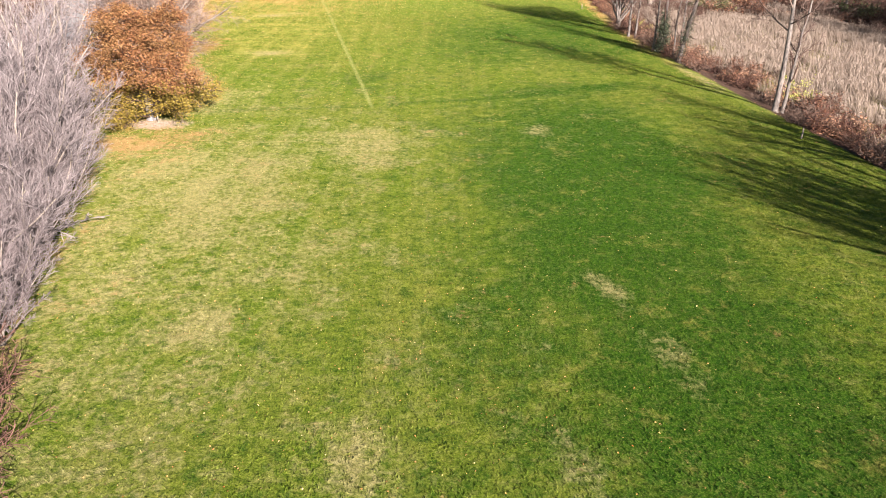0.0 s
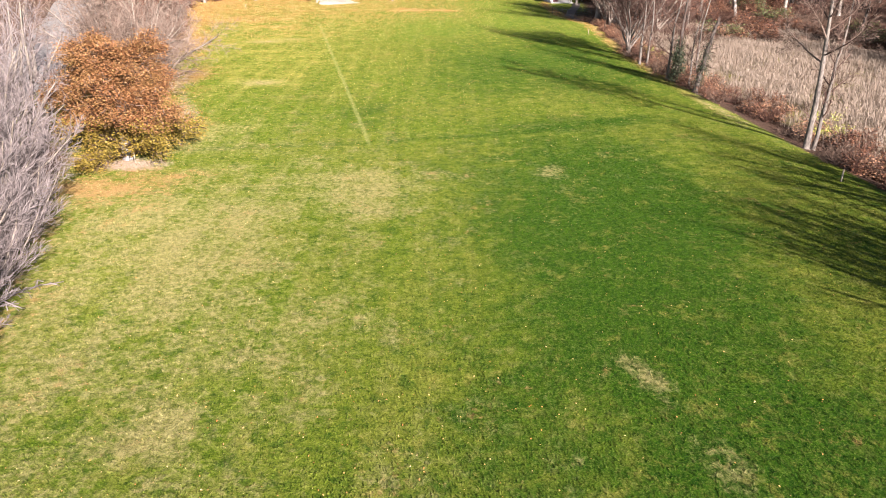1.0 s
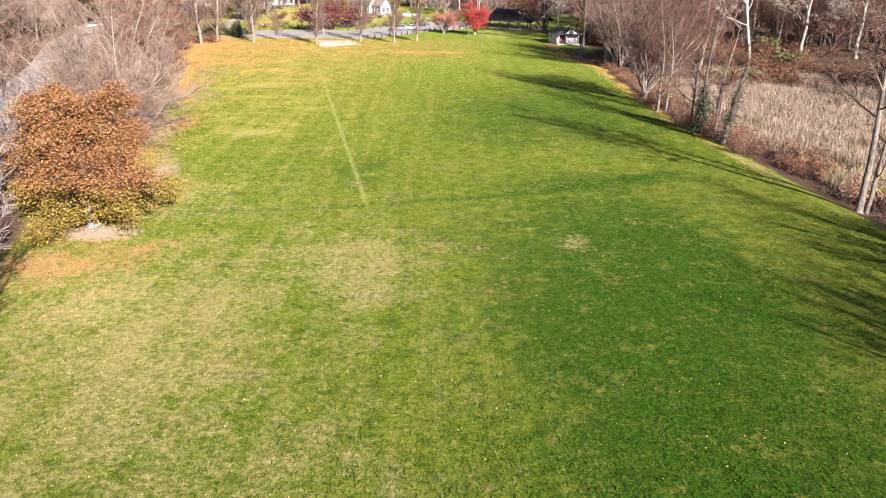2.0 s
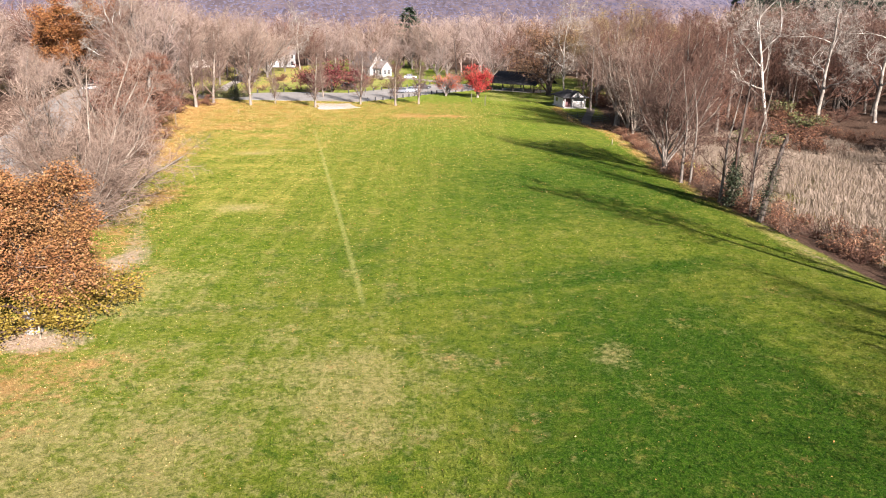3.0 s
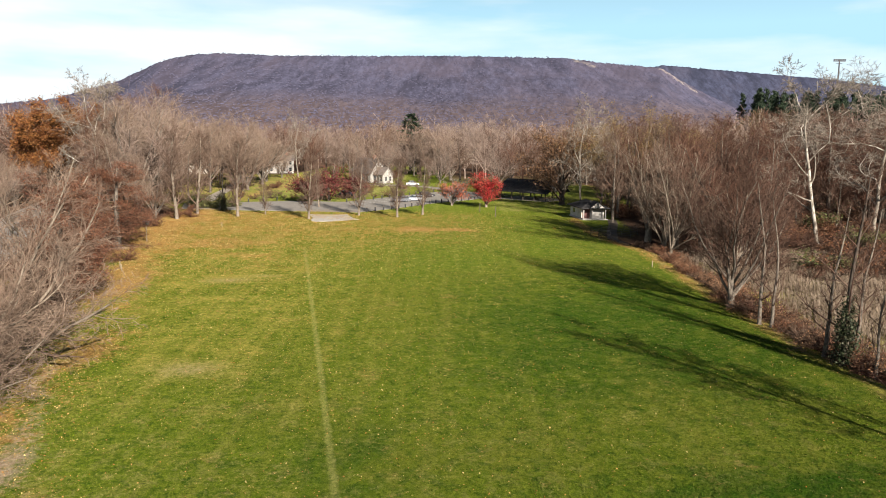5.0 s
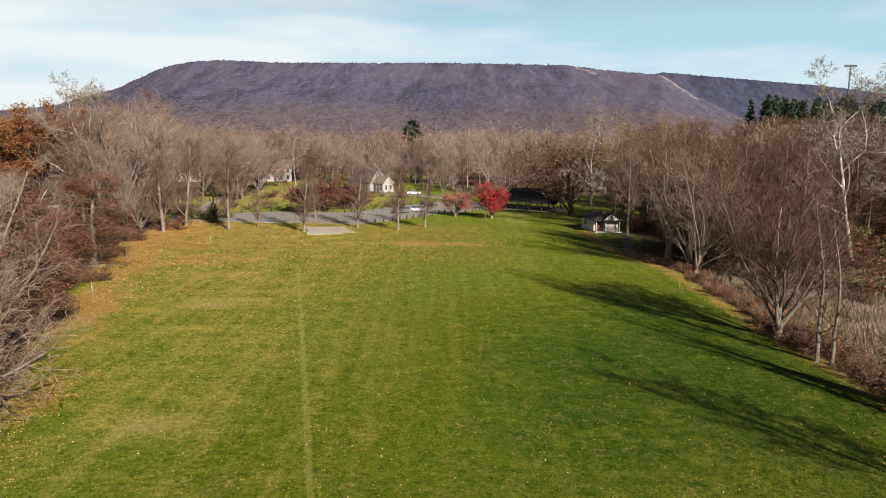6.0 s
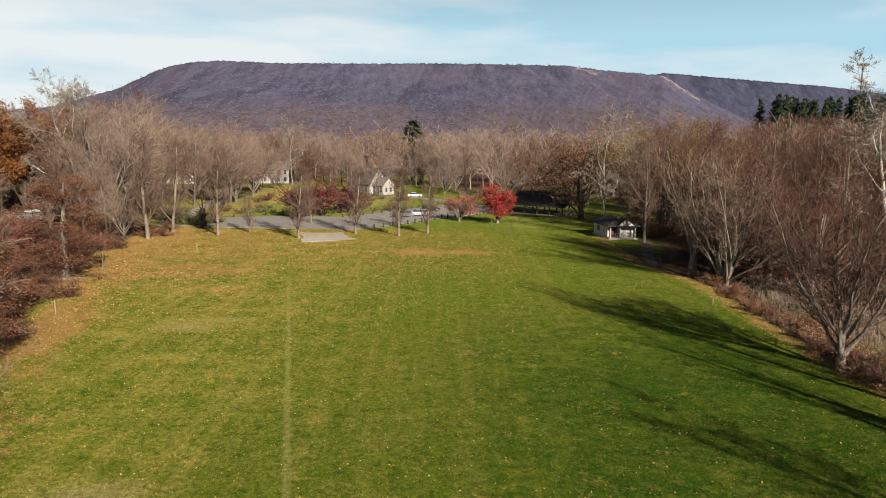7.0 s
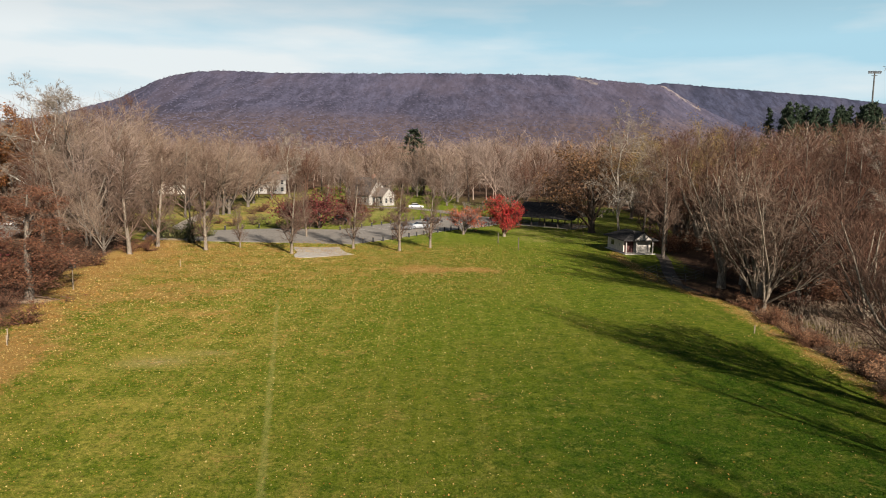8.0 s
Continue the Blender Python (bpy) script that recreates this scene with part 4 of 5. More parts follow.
    return tagged(new(name, me), label, "woods", kind="stuff")


FAR_SPEC = spec(LEADER, segs=(4, 2, 1), taper=(0.2, 0.3, 0.4), sides=(3, 2, 2), kids=(16, 22), ang=(50, 46), ratio=(0.5, 0.42), short=(0.45, 0.3), min_r=0.03, wig=(0.04, 0.14, 0.18), up=(0.05, 0.1, 0.03), trunk_levels=0)
FAR_SPEC["from"] = (0.3, 0.25)
FAR_SPEC2 = spec(FAR_SPEC, segs=(2, 3, 1), kids=(10, 34), ang=(42, 44), ratio=(1.9, 0.34), short=(0.0, 0.35), taper=(0.7, 0.25, 0.4))
FAR_SPEC2["from"] = (0.45, 0.25)
far_kinds = []
for k in range(6):
    b, _ = tree_bufs(70 + k, FAR_SPEC if k % 2 else FAR_SPEC2, 15 if k % 2 else 5, 0.2)
    V0, F0 = b[0].arrays()
    V1, F1 = b[1].arrays()
    far_kinds.append((np.concatenate([V0, V1]), np.concatenate([F0, F1 + len(V0)])))
spots = [[], [], []]
while sum(map(len, spots)) < 1100:
    y = rng.uniform(230, 1150)
    x = rng.uniform(-0.75, 0.75) * (y - 20)
    if clear_of(x, y) or (y < 330 and abs(x) < 90) or rng.random() > math.exp(-(y - 230) / 320):
        continue
    spots[rng.choice((0, 0, 0, 1, 2))].append((x, y, rng.uniform(17, 27) if x < 60 or y > 400 else rng.uniform(23, 28.5)))
for sp, m in zip(spots, (M_TWIG_FAR, M_TWIG_RED, M_TWIG_DRAB)):
    forest("far_woods", sp, far_kinds, m, "distant leafless brown woods behind the park")

# ---------------------------------------------------------------- trees with leaves
def leafy_kind(name, seed, s, tl, r, mt, mc, leaves, label, category="tree", stems=1):
    b, tips = tree_bufs(seed, s, tl, r, stems=stems)
    top = tree_height(b)
    extra = []
    for n, count, size, sp, lo, hi, m, lab in leaves:
        extra.append((n, leaves_on(tips, seed + 1, count, size, sp, lambda p, lo=lo, hi=hi: lo * top <= p.z <= hi * top), m, lab))
    return Kind(name, b, mt, mc, label, category, extra=extra)


ROUND = spec(VASE, segs=(3, 4, 3, 2), taper=(0.7, 0.3, 0.35, 0.5), wig=(0.05, 0.12, 0.15, 0.18), up=(0.1, 0.02, 0.02, 0.0), sides=(8, 5, 3, 2), kids=(15, 9, 8), ang=(62, 42, 42), ratio=(1.15, 0.5, 0.5), short=(0.5, 0.4, 0.3), rr=(0.42, 0.5, 0.55), min_r=0.02, trunk_levels=0)
ROUND["from"] = (0.2, 0.2, 0.15)
BEECH = leafy_kind("beech", 101, spec(ROUND, segs=(6, 4, 3, 2), kids=(34, 9, 8), ratio=(0.62, 0.5, 0.5), ang=(66, 42, 42), taper=(0.25, 0.3, 0.35, 0.5), trunk_levels=0, **{"from": (0.1, 0.2, 0.15)}), 8.2, 0.34, M_BARK_BEECH, M_TWIG_TAN,
                   [("leaves", 84000, 0.07, 0.30, 0.33, 1.0, M_LEAF_BEECH, "copper-orange leaves"), ("low_leaves", 26000, 0.076, 0.24, 0.0, 0.40, M_LEAF_BEECH_LOW, "yellow-green lower leaves")],
                   "beech tree in copper-orange leaf, yellow on its low branches")
BEECH.stand(-24.9, 61.0, 9.8, 0.7, wide=1.25)
OAK = leafy_kind("oak", 102, spec(ROUND, ang=(50, 42, 42), ratio=(1.7, 0.5, 0.5)), 10.0, 0.6, M_BARK_DARK, M_TWIG_TAN, [("leaves", 60000, 0.21, 0.55, 0.25, 1.0, M_LEAF_OAK, "rust-orange leaves")], "large oak in rust-orange autumn leaf above the woods")
OAK.stand(-103, 229, 25.6, 1.0, wide=0.84)
BROWN_OAK = leafy_kind("oak", 107, spec(ROUND, ang=(46, 40, 42), ratio=(1.9, 0.5, 0.5), kids=(14, 10, 9)), 7.0, 0.5, M_BARK_DARK, M_TWIG_TAN, [("leaves", 5200, 0.20, 0.6, 0.25, 1.0, leafy("brown_oak_leaves", (0.10, 0.045, 0.022), (0.15, 0.075, 0.035), (0.17, 0.10, 0.05)), "thin brown leaves")], "broad oak holding thin brown leaves beside the shelter")
BROWN_OAK.stand(26.3, 225.5, 23.5, 0.6, wide=0.9)
MAPLE = leafy_kind("red_maple", 103, spec(ROUND, ang=(38, 34, 38), ratio=(2.4, 0.5, 0.5), kids=(13, 8, 7)), 2.2, 0.2, M_BARK, M_TWIG_RED, [("leaves", 6500, 0.09, 0.2, 0.05, 0.9, M_LEAF_RED, "bright red leaves")], "young maple in bright red autumn leaf")
MAPLE.stand(6.6, 215.8, 9.2, 0.3, wide=1.12)
MAPLE_THIN = leafy_kind("red_maple", 104, spec(ROUND, ang=(38, 34, 38), ratio=(2.4, 0.5, 0.5), kids=(13, 8, 7)), 2.2, 0.2, M_BARK, M_TWIG_GREY, [("leaves", 3000, 0.10, 0.22, 0.05, 0.8, leafy("orange_maple_leaves", (0.33, 0.055, 0.03), (0.42, 0.10, 0.05), (0.46, 0.17, 0.08)), "sparse orange-red leaves")], "young maple with sparse orange-red leaves, top bare")
MAPLE_THIN.stand(-1.6, 219, 7.0, 1.3, wide=1.0)
CRIMSON = leafy_kind("crimson_tree", 105, spec(ROUND, ang=(45, 36, 40), ratio=(2.0, 0.5, 0.5)), 2.2, 0.22, M_BARK_DARK, M_TWIG_RED, [("leaves", 1300, 0.15, 0.3, 0.2, 1.0, M_LEAF_CRIMSON, "dark crimson leaves")], "small tree in dark crimson leaf by the car park")
for x, y, h in ((-37, 222, 8), (-33, 228, 9), (-27.5, 236, 7), (-64, 160, 7)):
    CRIMSON.stand(x, y, h)
OLIVE = leafy_kind("woodland_tree", 106, spec(MID_VASE, kids=(7, 9, 7)), 5, 0.4, M_BARK, M_TWIG_GOLD, [("leaves", 9000, 0.13, 0.5, 0.4, 1.0, M_LEAF_OLIVE, "thin yellowish leaves")], "tall tree with thin yellowish leaves in the crown")
for x, y, h in ((42, 211, 26), (44, 262, 25), (95, 300, 27), (110, 290, 26), (60, 300, 24), (-108, 262, 27)):
    OLIVE.stand(x, y, h)
SYC_A.stand(-112, 271, 35)
SYC_A.stand(-84, 219, 32.5)
MIDS[0].stand(-80, 222, 28, wide=1.3)
MIDS[5].stand(-75, 213, 25.5, wide=1.3)
SYC_B.stand(-62, 333, 27)
for x, y, h in ((-101, 266, 29), (-92, 256, 27), (-106, 282, 31)):
    MIDS[0].stand(x, y, h, wide=1.25)


def pine(seed, label, h=24.0, bare=0.4):
    rng_p = random.Random(seed)
    b, lv = (Buf(), Buf()), Buf()
    b[0].tube([Vector((0, 0, -0.2)), Vector((0.1, 0, h * 0.5)), Vector((0, 0.1, h))], [0.38, 0.26, 0.05], 8)
    for _ in range(70):
        z = h * (bare + (1 - bare) * rng_p.random() ** 0.8)
        ln = (1 - (z / h - bare) / (1 - bare)) * 4.2 + 0.7
        a = rng_p.uniform(0, 6.28)
        d = Vector((math.cos(a), math.sin(a), rng_p.uniform(-0.05, 0.3))).normalized()
        p = Vector((0, 0, z))
        b[1].tube([p, p + d * ln * 0.6, p + d * ln + Vector((0, 0, 0.25))], [0.07, 0.045, 0.02], 3)
        for _ in range(42):
            q = p + d * ln * rng_p.uniform(0.3, 1.05) + Vector((rng_p.gauss(0, 0.35), rng_p.gauss(0, 0.35), rng_p.gauss(0.1, 0.16)))
            lv.leaf(q, 0.3, rng_p, 0.4)
    return Kind("pine", b, M_BARK_DARK, M_BARK_DARK, label, "tree", extra=[("needles", lv, M_NEEDLE, "dark green needles")])


PIN_OAK = leafy_kind("pin_oak", 111, spec(LEADER, segs=(9, 4, 3, 2), sides=(8, 4, 3, 2), kids=(40, 8, 7), ang=(82, 40, 42), up=(0.05, 0.0, 0.0, 0.0), ratio=(0.42, 0.45, 0.5), short=(0.55, 0.4, 0.3), rr=(0.3, 0.5, 0.55), taper=(0.16, 0.3, 0.4, 0.5), wig=(0.03, 0.1, 0.14, 0.16), **{"from": (0.13, 0.15, 0.12)}), 13.0, 0.40, M_BARK_MID, M_TWIG_TAN,
                     [("leaves", 21000, 0.085, 0.28, 0.0, 0.97, leafy("pin_oak_leaves", (0.105, 0.036, 0.021), (0.16, 0.062, 0.034), (0.19, 0.095, 0.052)), "sparse rust-brown leaves")], "pin oak with drooping low branches and sparse rust-brown leaves")
PIN_OAK.stand(-51.6, 147.8, 13.0, 0.5, wide=1.5)
PIN_OAK.stand(-40.3, 110.0, 13.5, 2.2, wide=1.2)
PIN_OAK.stand(-47.5, 127.5, 11.0, 4.0, wide=1.1)
PINE = pine(7, "dark green pine standing above the leafless woods")
PINE.stand(-19.9, 390, 26.5, wide=1.9)
for k in range(60):
    PINE.stand(146 + 1.35 * k + random.uniform(-1.0, 1.0), 412 + random.uniform(-14, 20), random.uniform(37.0, 41.5), wide=random.uniform(0.55, 0.75))

# snag, ivy-grown tree, bushes on the right bank
rs = random.Random(21)
snag = Buf()
spine, girth = [], []
for k in range(15):
    f = k / 14
    spine.append(Vector((1.5 * f ** 1.2 + rs.gauss(0, 0.05), 0.2 * f + rs.gauss(0, 0.05), -0.3 + 7.9 * f)))
    girth.append((0.30 - 0.14 * f) * rs.uniform(0.8, 1.25) + (0.14 if k == 0 else 0))
snag.tube(spine, girth, 9)
for k in range(7):
    a = 0.9 * k
    o = spine[-1] + Vector((math.cos(a) * 0.12, math.sin(a) * 0.12, -0.1))
    snag.tube([o, o + Vector((0.05, 0.02, rs.uniform(0.2, 0.9)))], [0.06, 0.01], 4)
snag_twigs = Buf()
for k in range(120):
    p = spine[rs.randint(1, 13)].copy()
    d = Vector((rs.gauss(0, 1), rs.gauss(0, 1), rs.uniform(-0.5, 0.8))).normalized()
    ln = rs.uniform(0.5, 1.9)
    snag_twigs.tube([p, p + d * ln * 0.5, p + d * ln + Vector((rs.gauss(0, 0.2), rs.gauss(0, 0.2), rs.uniform(-0.4, 0.5)))], [0.035, 0.024, 0.010], 3)
vine = Buf()
for k in range(1500):
    p = spine[rs.randint(0, 11)].lerp(spine[rs.randint(0, 11)], 0.5)
    vine.leaf(p + Vector((rs.gauss(0, 0.32), rs.gauss(0, 0.32), rs.gauss(0, 0.3))), 0.09, rs)
SNAG = Kind("snag", (snag, snag_twigs), M_BARK_DARK, M_TWIG_TAN, "broken dead trunk leaning on the bank, wrapped in vines", "dead tree", extra=[("vine", vine, M_IVY, "dark dry vine leaves")])
SNAG.stand(27.9, 88.8, 8.3, 0.1)
ib, itips = tree_bufs(22, spec(LEADER, kids=(12, 6, 5, 4)), 14.0, 0.24)
ivy = Buf()
for _ in range(2600):
    z = rs.uniform(0, 5.2) * rs.uniform(0.5, 1)
    a, rr = rs.uniform(0, 6.28), abs(rs.gauss(0.45, 0.28)) * (1.2 - z / 9)
    ivy.leaf(Vector((math.cos(a) * rr, math.sin(a) * rr, z)), 0.12, rs)
IVY = Kind("ivy_grown_tree", ib, M_BARK_DARK, M_TWIG_DARK, "leafless tree, its trunk wrapped in dark ivy", extra=[("ivy", ivy, M_IVY, "dark ivy leaves")])
IVY.stand(27.4, 94.7, 15.5)
bb, btips = tree_bufs(23, spec(SHRUB, kids=(14, 7, 5)), 0.35, 0.09)
BUSH = Kind("bush", bb, M_BARK_DARK, M_TWIG_TAN, "bush still in yellow-green leaf in the brush", "bush", extra=[("leaves", leaves_on(btips, 24, 1500, 0.09, 0.15), M_LEAF_BUSH, "yellow-green leaves")])
BUSH.stand(35.0, 73.0, 2.6, wide=1.2)
BUSH.stand(29.0, 112.0, 2.4)
BUSH.stand(30.0, 117.0, 2.0)
bc, ctips = tree_bufs(25, spec(SHRUB, kids=(14, 7, 5)), 0.35, 0.09)
RUST_BUSH = Kind("rust_bush", bc, M_BARK_DARK, M_TWIG_RED, "low bush with clinging rust-brown leaves", "bush", extra=[("leaves", leaves_on(ctips, 26, 900, 0.10, 0.16), leafy("rust_leaves", (0.12, 0.046, 0.023), (0.175, 0.076, 0.037), (0.19, 0.105, 0.055)), "rust-brown leaves")])
OLIVE_BUSH = Kind("olive_bush", bc, M_BARK_DARK, M_TWIG_TAN, "bush with dull olive-green leaves in the woods", "bush", extra=[("leaves", leaves_on(ctips, 27, 1500, 0.12, 0.18), leafy("olive_bush_leaves", (0.06, 0.075, 0.025), (0.11, 0.12, 0.04), (0.16, 0.15, 0.05)), "olive-green leaves")])

BANK_BUSH = Kind("bank_bush", bc, M_BARK_DARK, M_TWIG_TAN, "low bush on the bank, tan and orange-brown leaves lightened as sunlit", "bush", extra=[("leaves", leaves_on(ctips, 28, 900, 0.10, 0.16), leafy("tan_bush_leaves", (0.22, 0.10, 0.05), (0.32, 0.165, 0.085), (0.35, 0.22, 0.13)), "tan and orange-brown leaves")])

# brush: right bank, behind the reeds, under the left trees
for _ in range(110):
    y = rs.uniform(34, 128)
    x = float(along(RIGHT_EDGE, y)) + rs.uniform(1.3, 8.0 if y < 90 else 4.5)
    k = rs.random()
    (SHRUBS[0] if k < 0.22 else SHRUBS[1] if k < 0.5 else RUST_BUSH if k < 0.72 else BANK_BUSH).stand(x, y, rs.uniform(1.3, 2.7), wide=rs.uniform(1.1, 1.6))
for _ in range(115):
    y = rs.uniform(128, 205)
    x = rs.uniform(33, 78)
    k = rs.random()
    (SHRUBS[0] if k < 0.25 else SHRUBS[1] if k < 0.48 else RUST_BUSH if k < 0.95 else OLIVE_BUSH).stand(x, y, rs.uniform(2.0, 4.2), wide=rs.uniform(1.2, 1.8))
for _ in range(18):
    x, y = rs.uniform(62, 92), rs.uniform(95, 150)
    SHRUBS[rs.choice((0, 1, 1))].stand(x, y, rs.uniform(2, 4), wide=1.5)
for _ in range(95):
    y = rs.uniform(16, 178)
    x = float(along(LEFT_EDGE, y)) - rs.uniform(2.5, 15)
    if math.hypot(x + 24.9, y - 61) < 7 or road_gap(x, y) < 6 or (58 < y < 160 and rs.random() < 0.75):
        continue
    k = rs.random()
    (SHRUBS[2] if k < 0.4 and y < 110 else SHRUBS[0] if k < 0.6 else SHRUBS[1] if k < 0.85 else RUST_BUSH).stand(x, y, rs.uniform(1.6, 3.6), wide=rs.uniform(1.1, 1.5))
for x, y, h in ((-45.5, 136, 2.6), (-47.5, 131, 3.0), (-45, 122, 3.0), (-57.6, 187, 2.2), (-54.6, 187.5, 1.8), (-56.4, 192, 2.6), (-46.5, 126, 3.2), (-44, 117, 2.6), (-41.5, 113, 2.6), (-42.5, 119.5, 2.4), (-41, 107.5, 2.4), (-39.8, 103.5, 2.2)):
    RUST_BUSH.stand(x, y, h, wide=1.3)
for _ in range(44):
    x, y = rs.uniform(-120, 110), rs.uniform(205, 330)
    if clear_of(x, y):
        continue
    rs.choice((SHRUBS[0], SHRUBS[1], OLIVE_BUSH, RUST_BUSH)).stand(x, y, rs.uniform(2, 4.5), wide=1.4)
for x, y, h in ((-15.4, 19.0, 2.2), (-15.2, 15.5, 2.4), (-17.0, 17.0, 2.6), (-16.8, 21.5, 2.4), (-18.8, 23.5, 2.8), (-14.6, 12.0, 2.4)):
    SHRUBS[0].stand(x, y, h, wide=1.2)
for x, y, h in ((-18.6, 26.0, 5.0), (-20.2, 30.5, 6.0), (-21.6, 35.0, 6.5), (-23.2, 40.0, 7.0), (-18.0, 20.0, 4.5), (-17.0, 16.0, 4.5)):
    NEAR_E.stand(x, y, h + 1.5, wide=1.0)
for x, y, h in ((-56, 207, 3.6), (-53, 209, 3.0), (-59, 206, 3.2)):
    OLIVE_BUSH.stand(x, y, h, wide=1.4)
IVY.stand(-51.5, 199.5, 12)
for _ in range(105):
    y = rs.uniform(98, 156)
    x = float(along(RIGHT_EDGE, y)) + rs.uniform(1.5, 5.5)
    rs.choice((BANK_BUSH, BANK_BUSH, RUST_BUSH, SHRUBS[1])).stand(x, y, rs.uniform(0.7, 1.7), wide=rs.uniform(1.1, 1.6))
# planted bed between the car park and the house
for _ in range(56):
    x, y = rs.uniform(-58, -16), rs.uniform(230, 290)
    if (x + 28) * 0.85 - (y - 224) * 0.5 > -1:
        continue
    rs.choice((SHRUBS[0], SHRUBS[1], SHRUBS[1], RUST_BUSH)).stand(x, y, rs.uniform(1.3, 3.0), wide=1.3)
# young bare trees before the houses
for kind, x, y, h in ((OVAL, -41, 286, 14), (OVAL, -33.5, 281, 12), (MIDS[3], -26, 288, 13), (MIDS[3], -73, 332, 14), (MIDS[0], -66, 322, 13), (OVAL, -79, 318, 13), (MIDS[3], -84, 300, 15), (MIDS[3], -98, 318, 17)):
    kind.stand(x, y, h)


# ---------------------------------------------------------------- paving
def strip_sheet(pts, half, z, t=0.06):
    L, R = [], []
    for k, p in enumerate(pts):
        a, b = Vector(pts[max(k - 1, 0)]), Vector(pts[min(k + 1, len(pts) - 1)])
        d = (b - a).normalized()
        L.append((p[0] - d.y * half, p[1] + d.x * half))
        R.append((p[0] + d.y * half, p[1] - d.x * half))
    bm = bmesh.new()
    n = len(pts)
    vs = [bm.verts.new((x, y, hz(x, y) + z)) for x, y in L + R]
    for k in range(n - 1):
        bm.faces.new((vs[k], vs[n + k], vs[n + k + 1], vs[k + 1]))
    bmesh.ops.recalc_face_normals(bm, faces=bm.faces[:])
    r = bmesh.ops.extrude_face_region(bm, geom=bm.faces[:])
    for v in r["geom"]:
        if isinstance(v, bmesh.types.BMVert):
            v.co.z -= t + 0.1
    bmesh.ops.recalc_face_normals(bm, faces=bm.faces[:])
    return bm


tagged(part("road", strip_sheet(ROAD, 4.6, 0.06), M_ASPHALT), "worn grey asphalt side road behind the trees", "road", kind="structure")
LOT = [(-62, 203), (-44, 202), (-22.5, 200), (-17, 207.5), (-5, 226), (4, 236.5), (9, 244), (7, 262), (-5.5, 262), (-28.5, 225), (-42, 226), (-66, 216)]
tagged(part("car_park", sheet(LOT, 0.05, 0.3), M_ASPHALT), "pale grey asphalt car park with faded bay lines", "car park", kind="structure")
tagged(part("drive", strip_sheet([(-60, 209), (-66, 240), (-70, 268), (-80, 315), (-84, 335)], 1.6, 0.05), M_GRAVEL_PALE), "pale gravel path across the lawn to a house", "path", kind="structure")
tagged(part("far_drive", strip_sheet([(6, 255), (-8, 280), (-16, 289), (-40, 291)], 2.4, 0.05), M_ASPHALT), "narrow asphalt drive past the white house", "drive", kind="structure")
tagged(part("paved_pad", sheet([(-29.2, 183.0), (-27.6, 182.6), (-25.4, 183.6), (-20.2, 186.7), (-22.0, 189.5), (-23.4, 193.6), (-24.6, 198.4), (-28.5, 198.6), (-32.4, 198.0), (-31.6, 193.5), (-30.0, 189.0), (-29.9, 185.5)], 0.012, 0.2), M_CONCRETE), "pale worn concrete pad at the edge of the field", "paving", kind="structure")
tagged(part("gravel_path", strip_sheet([(29.2, 147), (26.2, 156), (25.0, 162), (27, 172), (30, 184), (31.5, 192)], 0.9, 0.03), M_GRAVEL_SHADED), "worn gravel path at the wood's edge, darkened for shade", "path", kind="structure")
for k in range(9):
    f = k / 8
    x, y = -26 + 18 * f, 222 + 31 * f
    tagged(part("bay_line", sheet([(x, y), (x + 0.12, y + 0.02), (x + 3.6, y - 3.4), (x + 3.48, y - 3.42)], 0.056, 0.004), M_WHITE_LINE), "faded white painted bay line", "road marking", "car park lines", "structure")


# ---------------------------------------------------------------- small works in the park
def bollard_kind():
    ob = new("bollard")
    bm = cyl(0.16, 0.16, -0.2, 0.92, 10)
    part("post", bm, M_BLACK, ob)
    part("cap", cyl(0.16, 0.11, 0.92, 1.0, 10), M_STAKE, ob, "pale sawn top")
    return tagged(ob, "short dark timber bollard with a pale top", "bollard", "car park bollards")


def stood(ob, x, y, turn=0.0):
    ob.matrix_basis = pose(x, y, hz(x, y), 0, 0, turn)
    return ob


first = None
for line, n in (([(-20.5, 201.8), (-15, 208.6), (-3.9, 226.6), (4.7, 236.3)], 17), ([(-27.9, 223.8), (-18.8, 237.5), (-6.8, 260.5)], 13), ([(-58, 217), (-46, 226.5)], 5)):
    P = [Vector(p) for p in line]
    seg = [(b - a).length for a, b in zip(P, P[1:])]
    for k in range(n):
        s = sum(seg) * k / (n - 1)
        for a, b, l in zip(P, P[1:], seg):
            if s <= l + 1e-6:
                break
            s -= l
        q = a.lerp(b, min(1, s / l))
        if first is None:
            first = stood(bollard_kind(), q.x, q.y)
        else:
            copy_thing(first, pose(q.x, q.y, hz(q.x, q.y), 0, 0, 31 * k))


def stake(h, w, mat, label):
    ob = new("stake")
    part("post", box(-w, -w, -0.3, w, w, h, w * 0.25), mat, ob)
    part("tip", poly_solid([(-w, -w, h), (w, -w, h), (w, w, h), (-w, w, h), (0, 0, h + w)], [(0, 1, 4), (1, 2, 4), (2, 3, 4), (3, 0, 4), (3, 2, 1, 0)]), mat, ob)
    return tagged(ob, label, "post")


for x, y, h in ((-43.4, 130.0, 1.0), (-42.4, 128.2, 0.9), (-35.5, 104.6, 1.1), (-24.0, 60.0, 0.8), (28.7, 57.0, 0.9), (-43.5, 172, 0.9), (24.3, 136, 0.8)):
    stood(stake(h, 0.045, M_STAKE, "short pale timber stake at the field edge"), x, y, 17 * h)
stood(stake(1.9, 0.07, M_DARK_WOOD, "dark timber post standing on the lawn"), 4.6, 204.2)
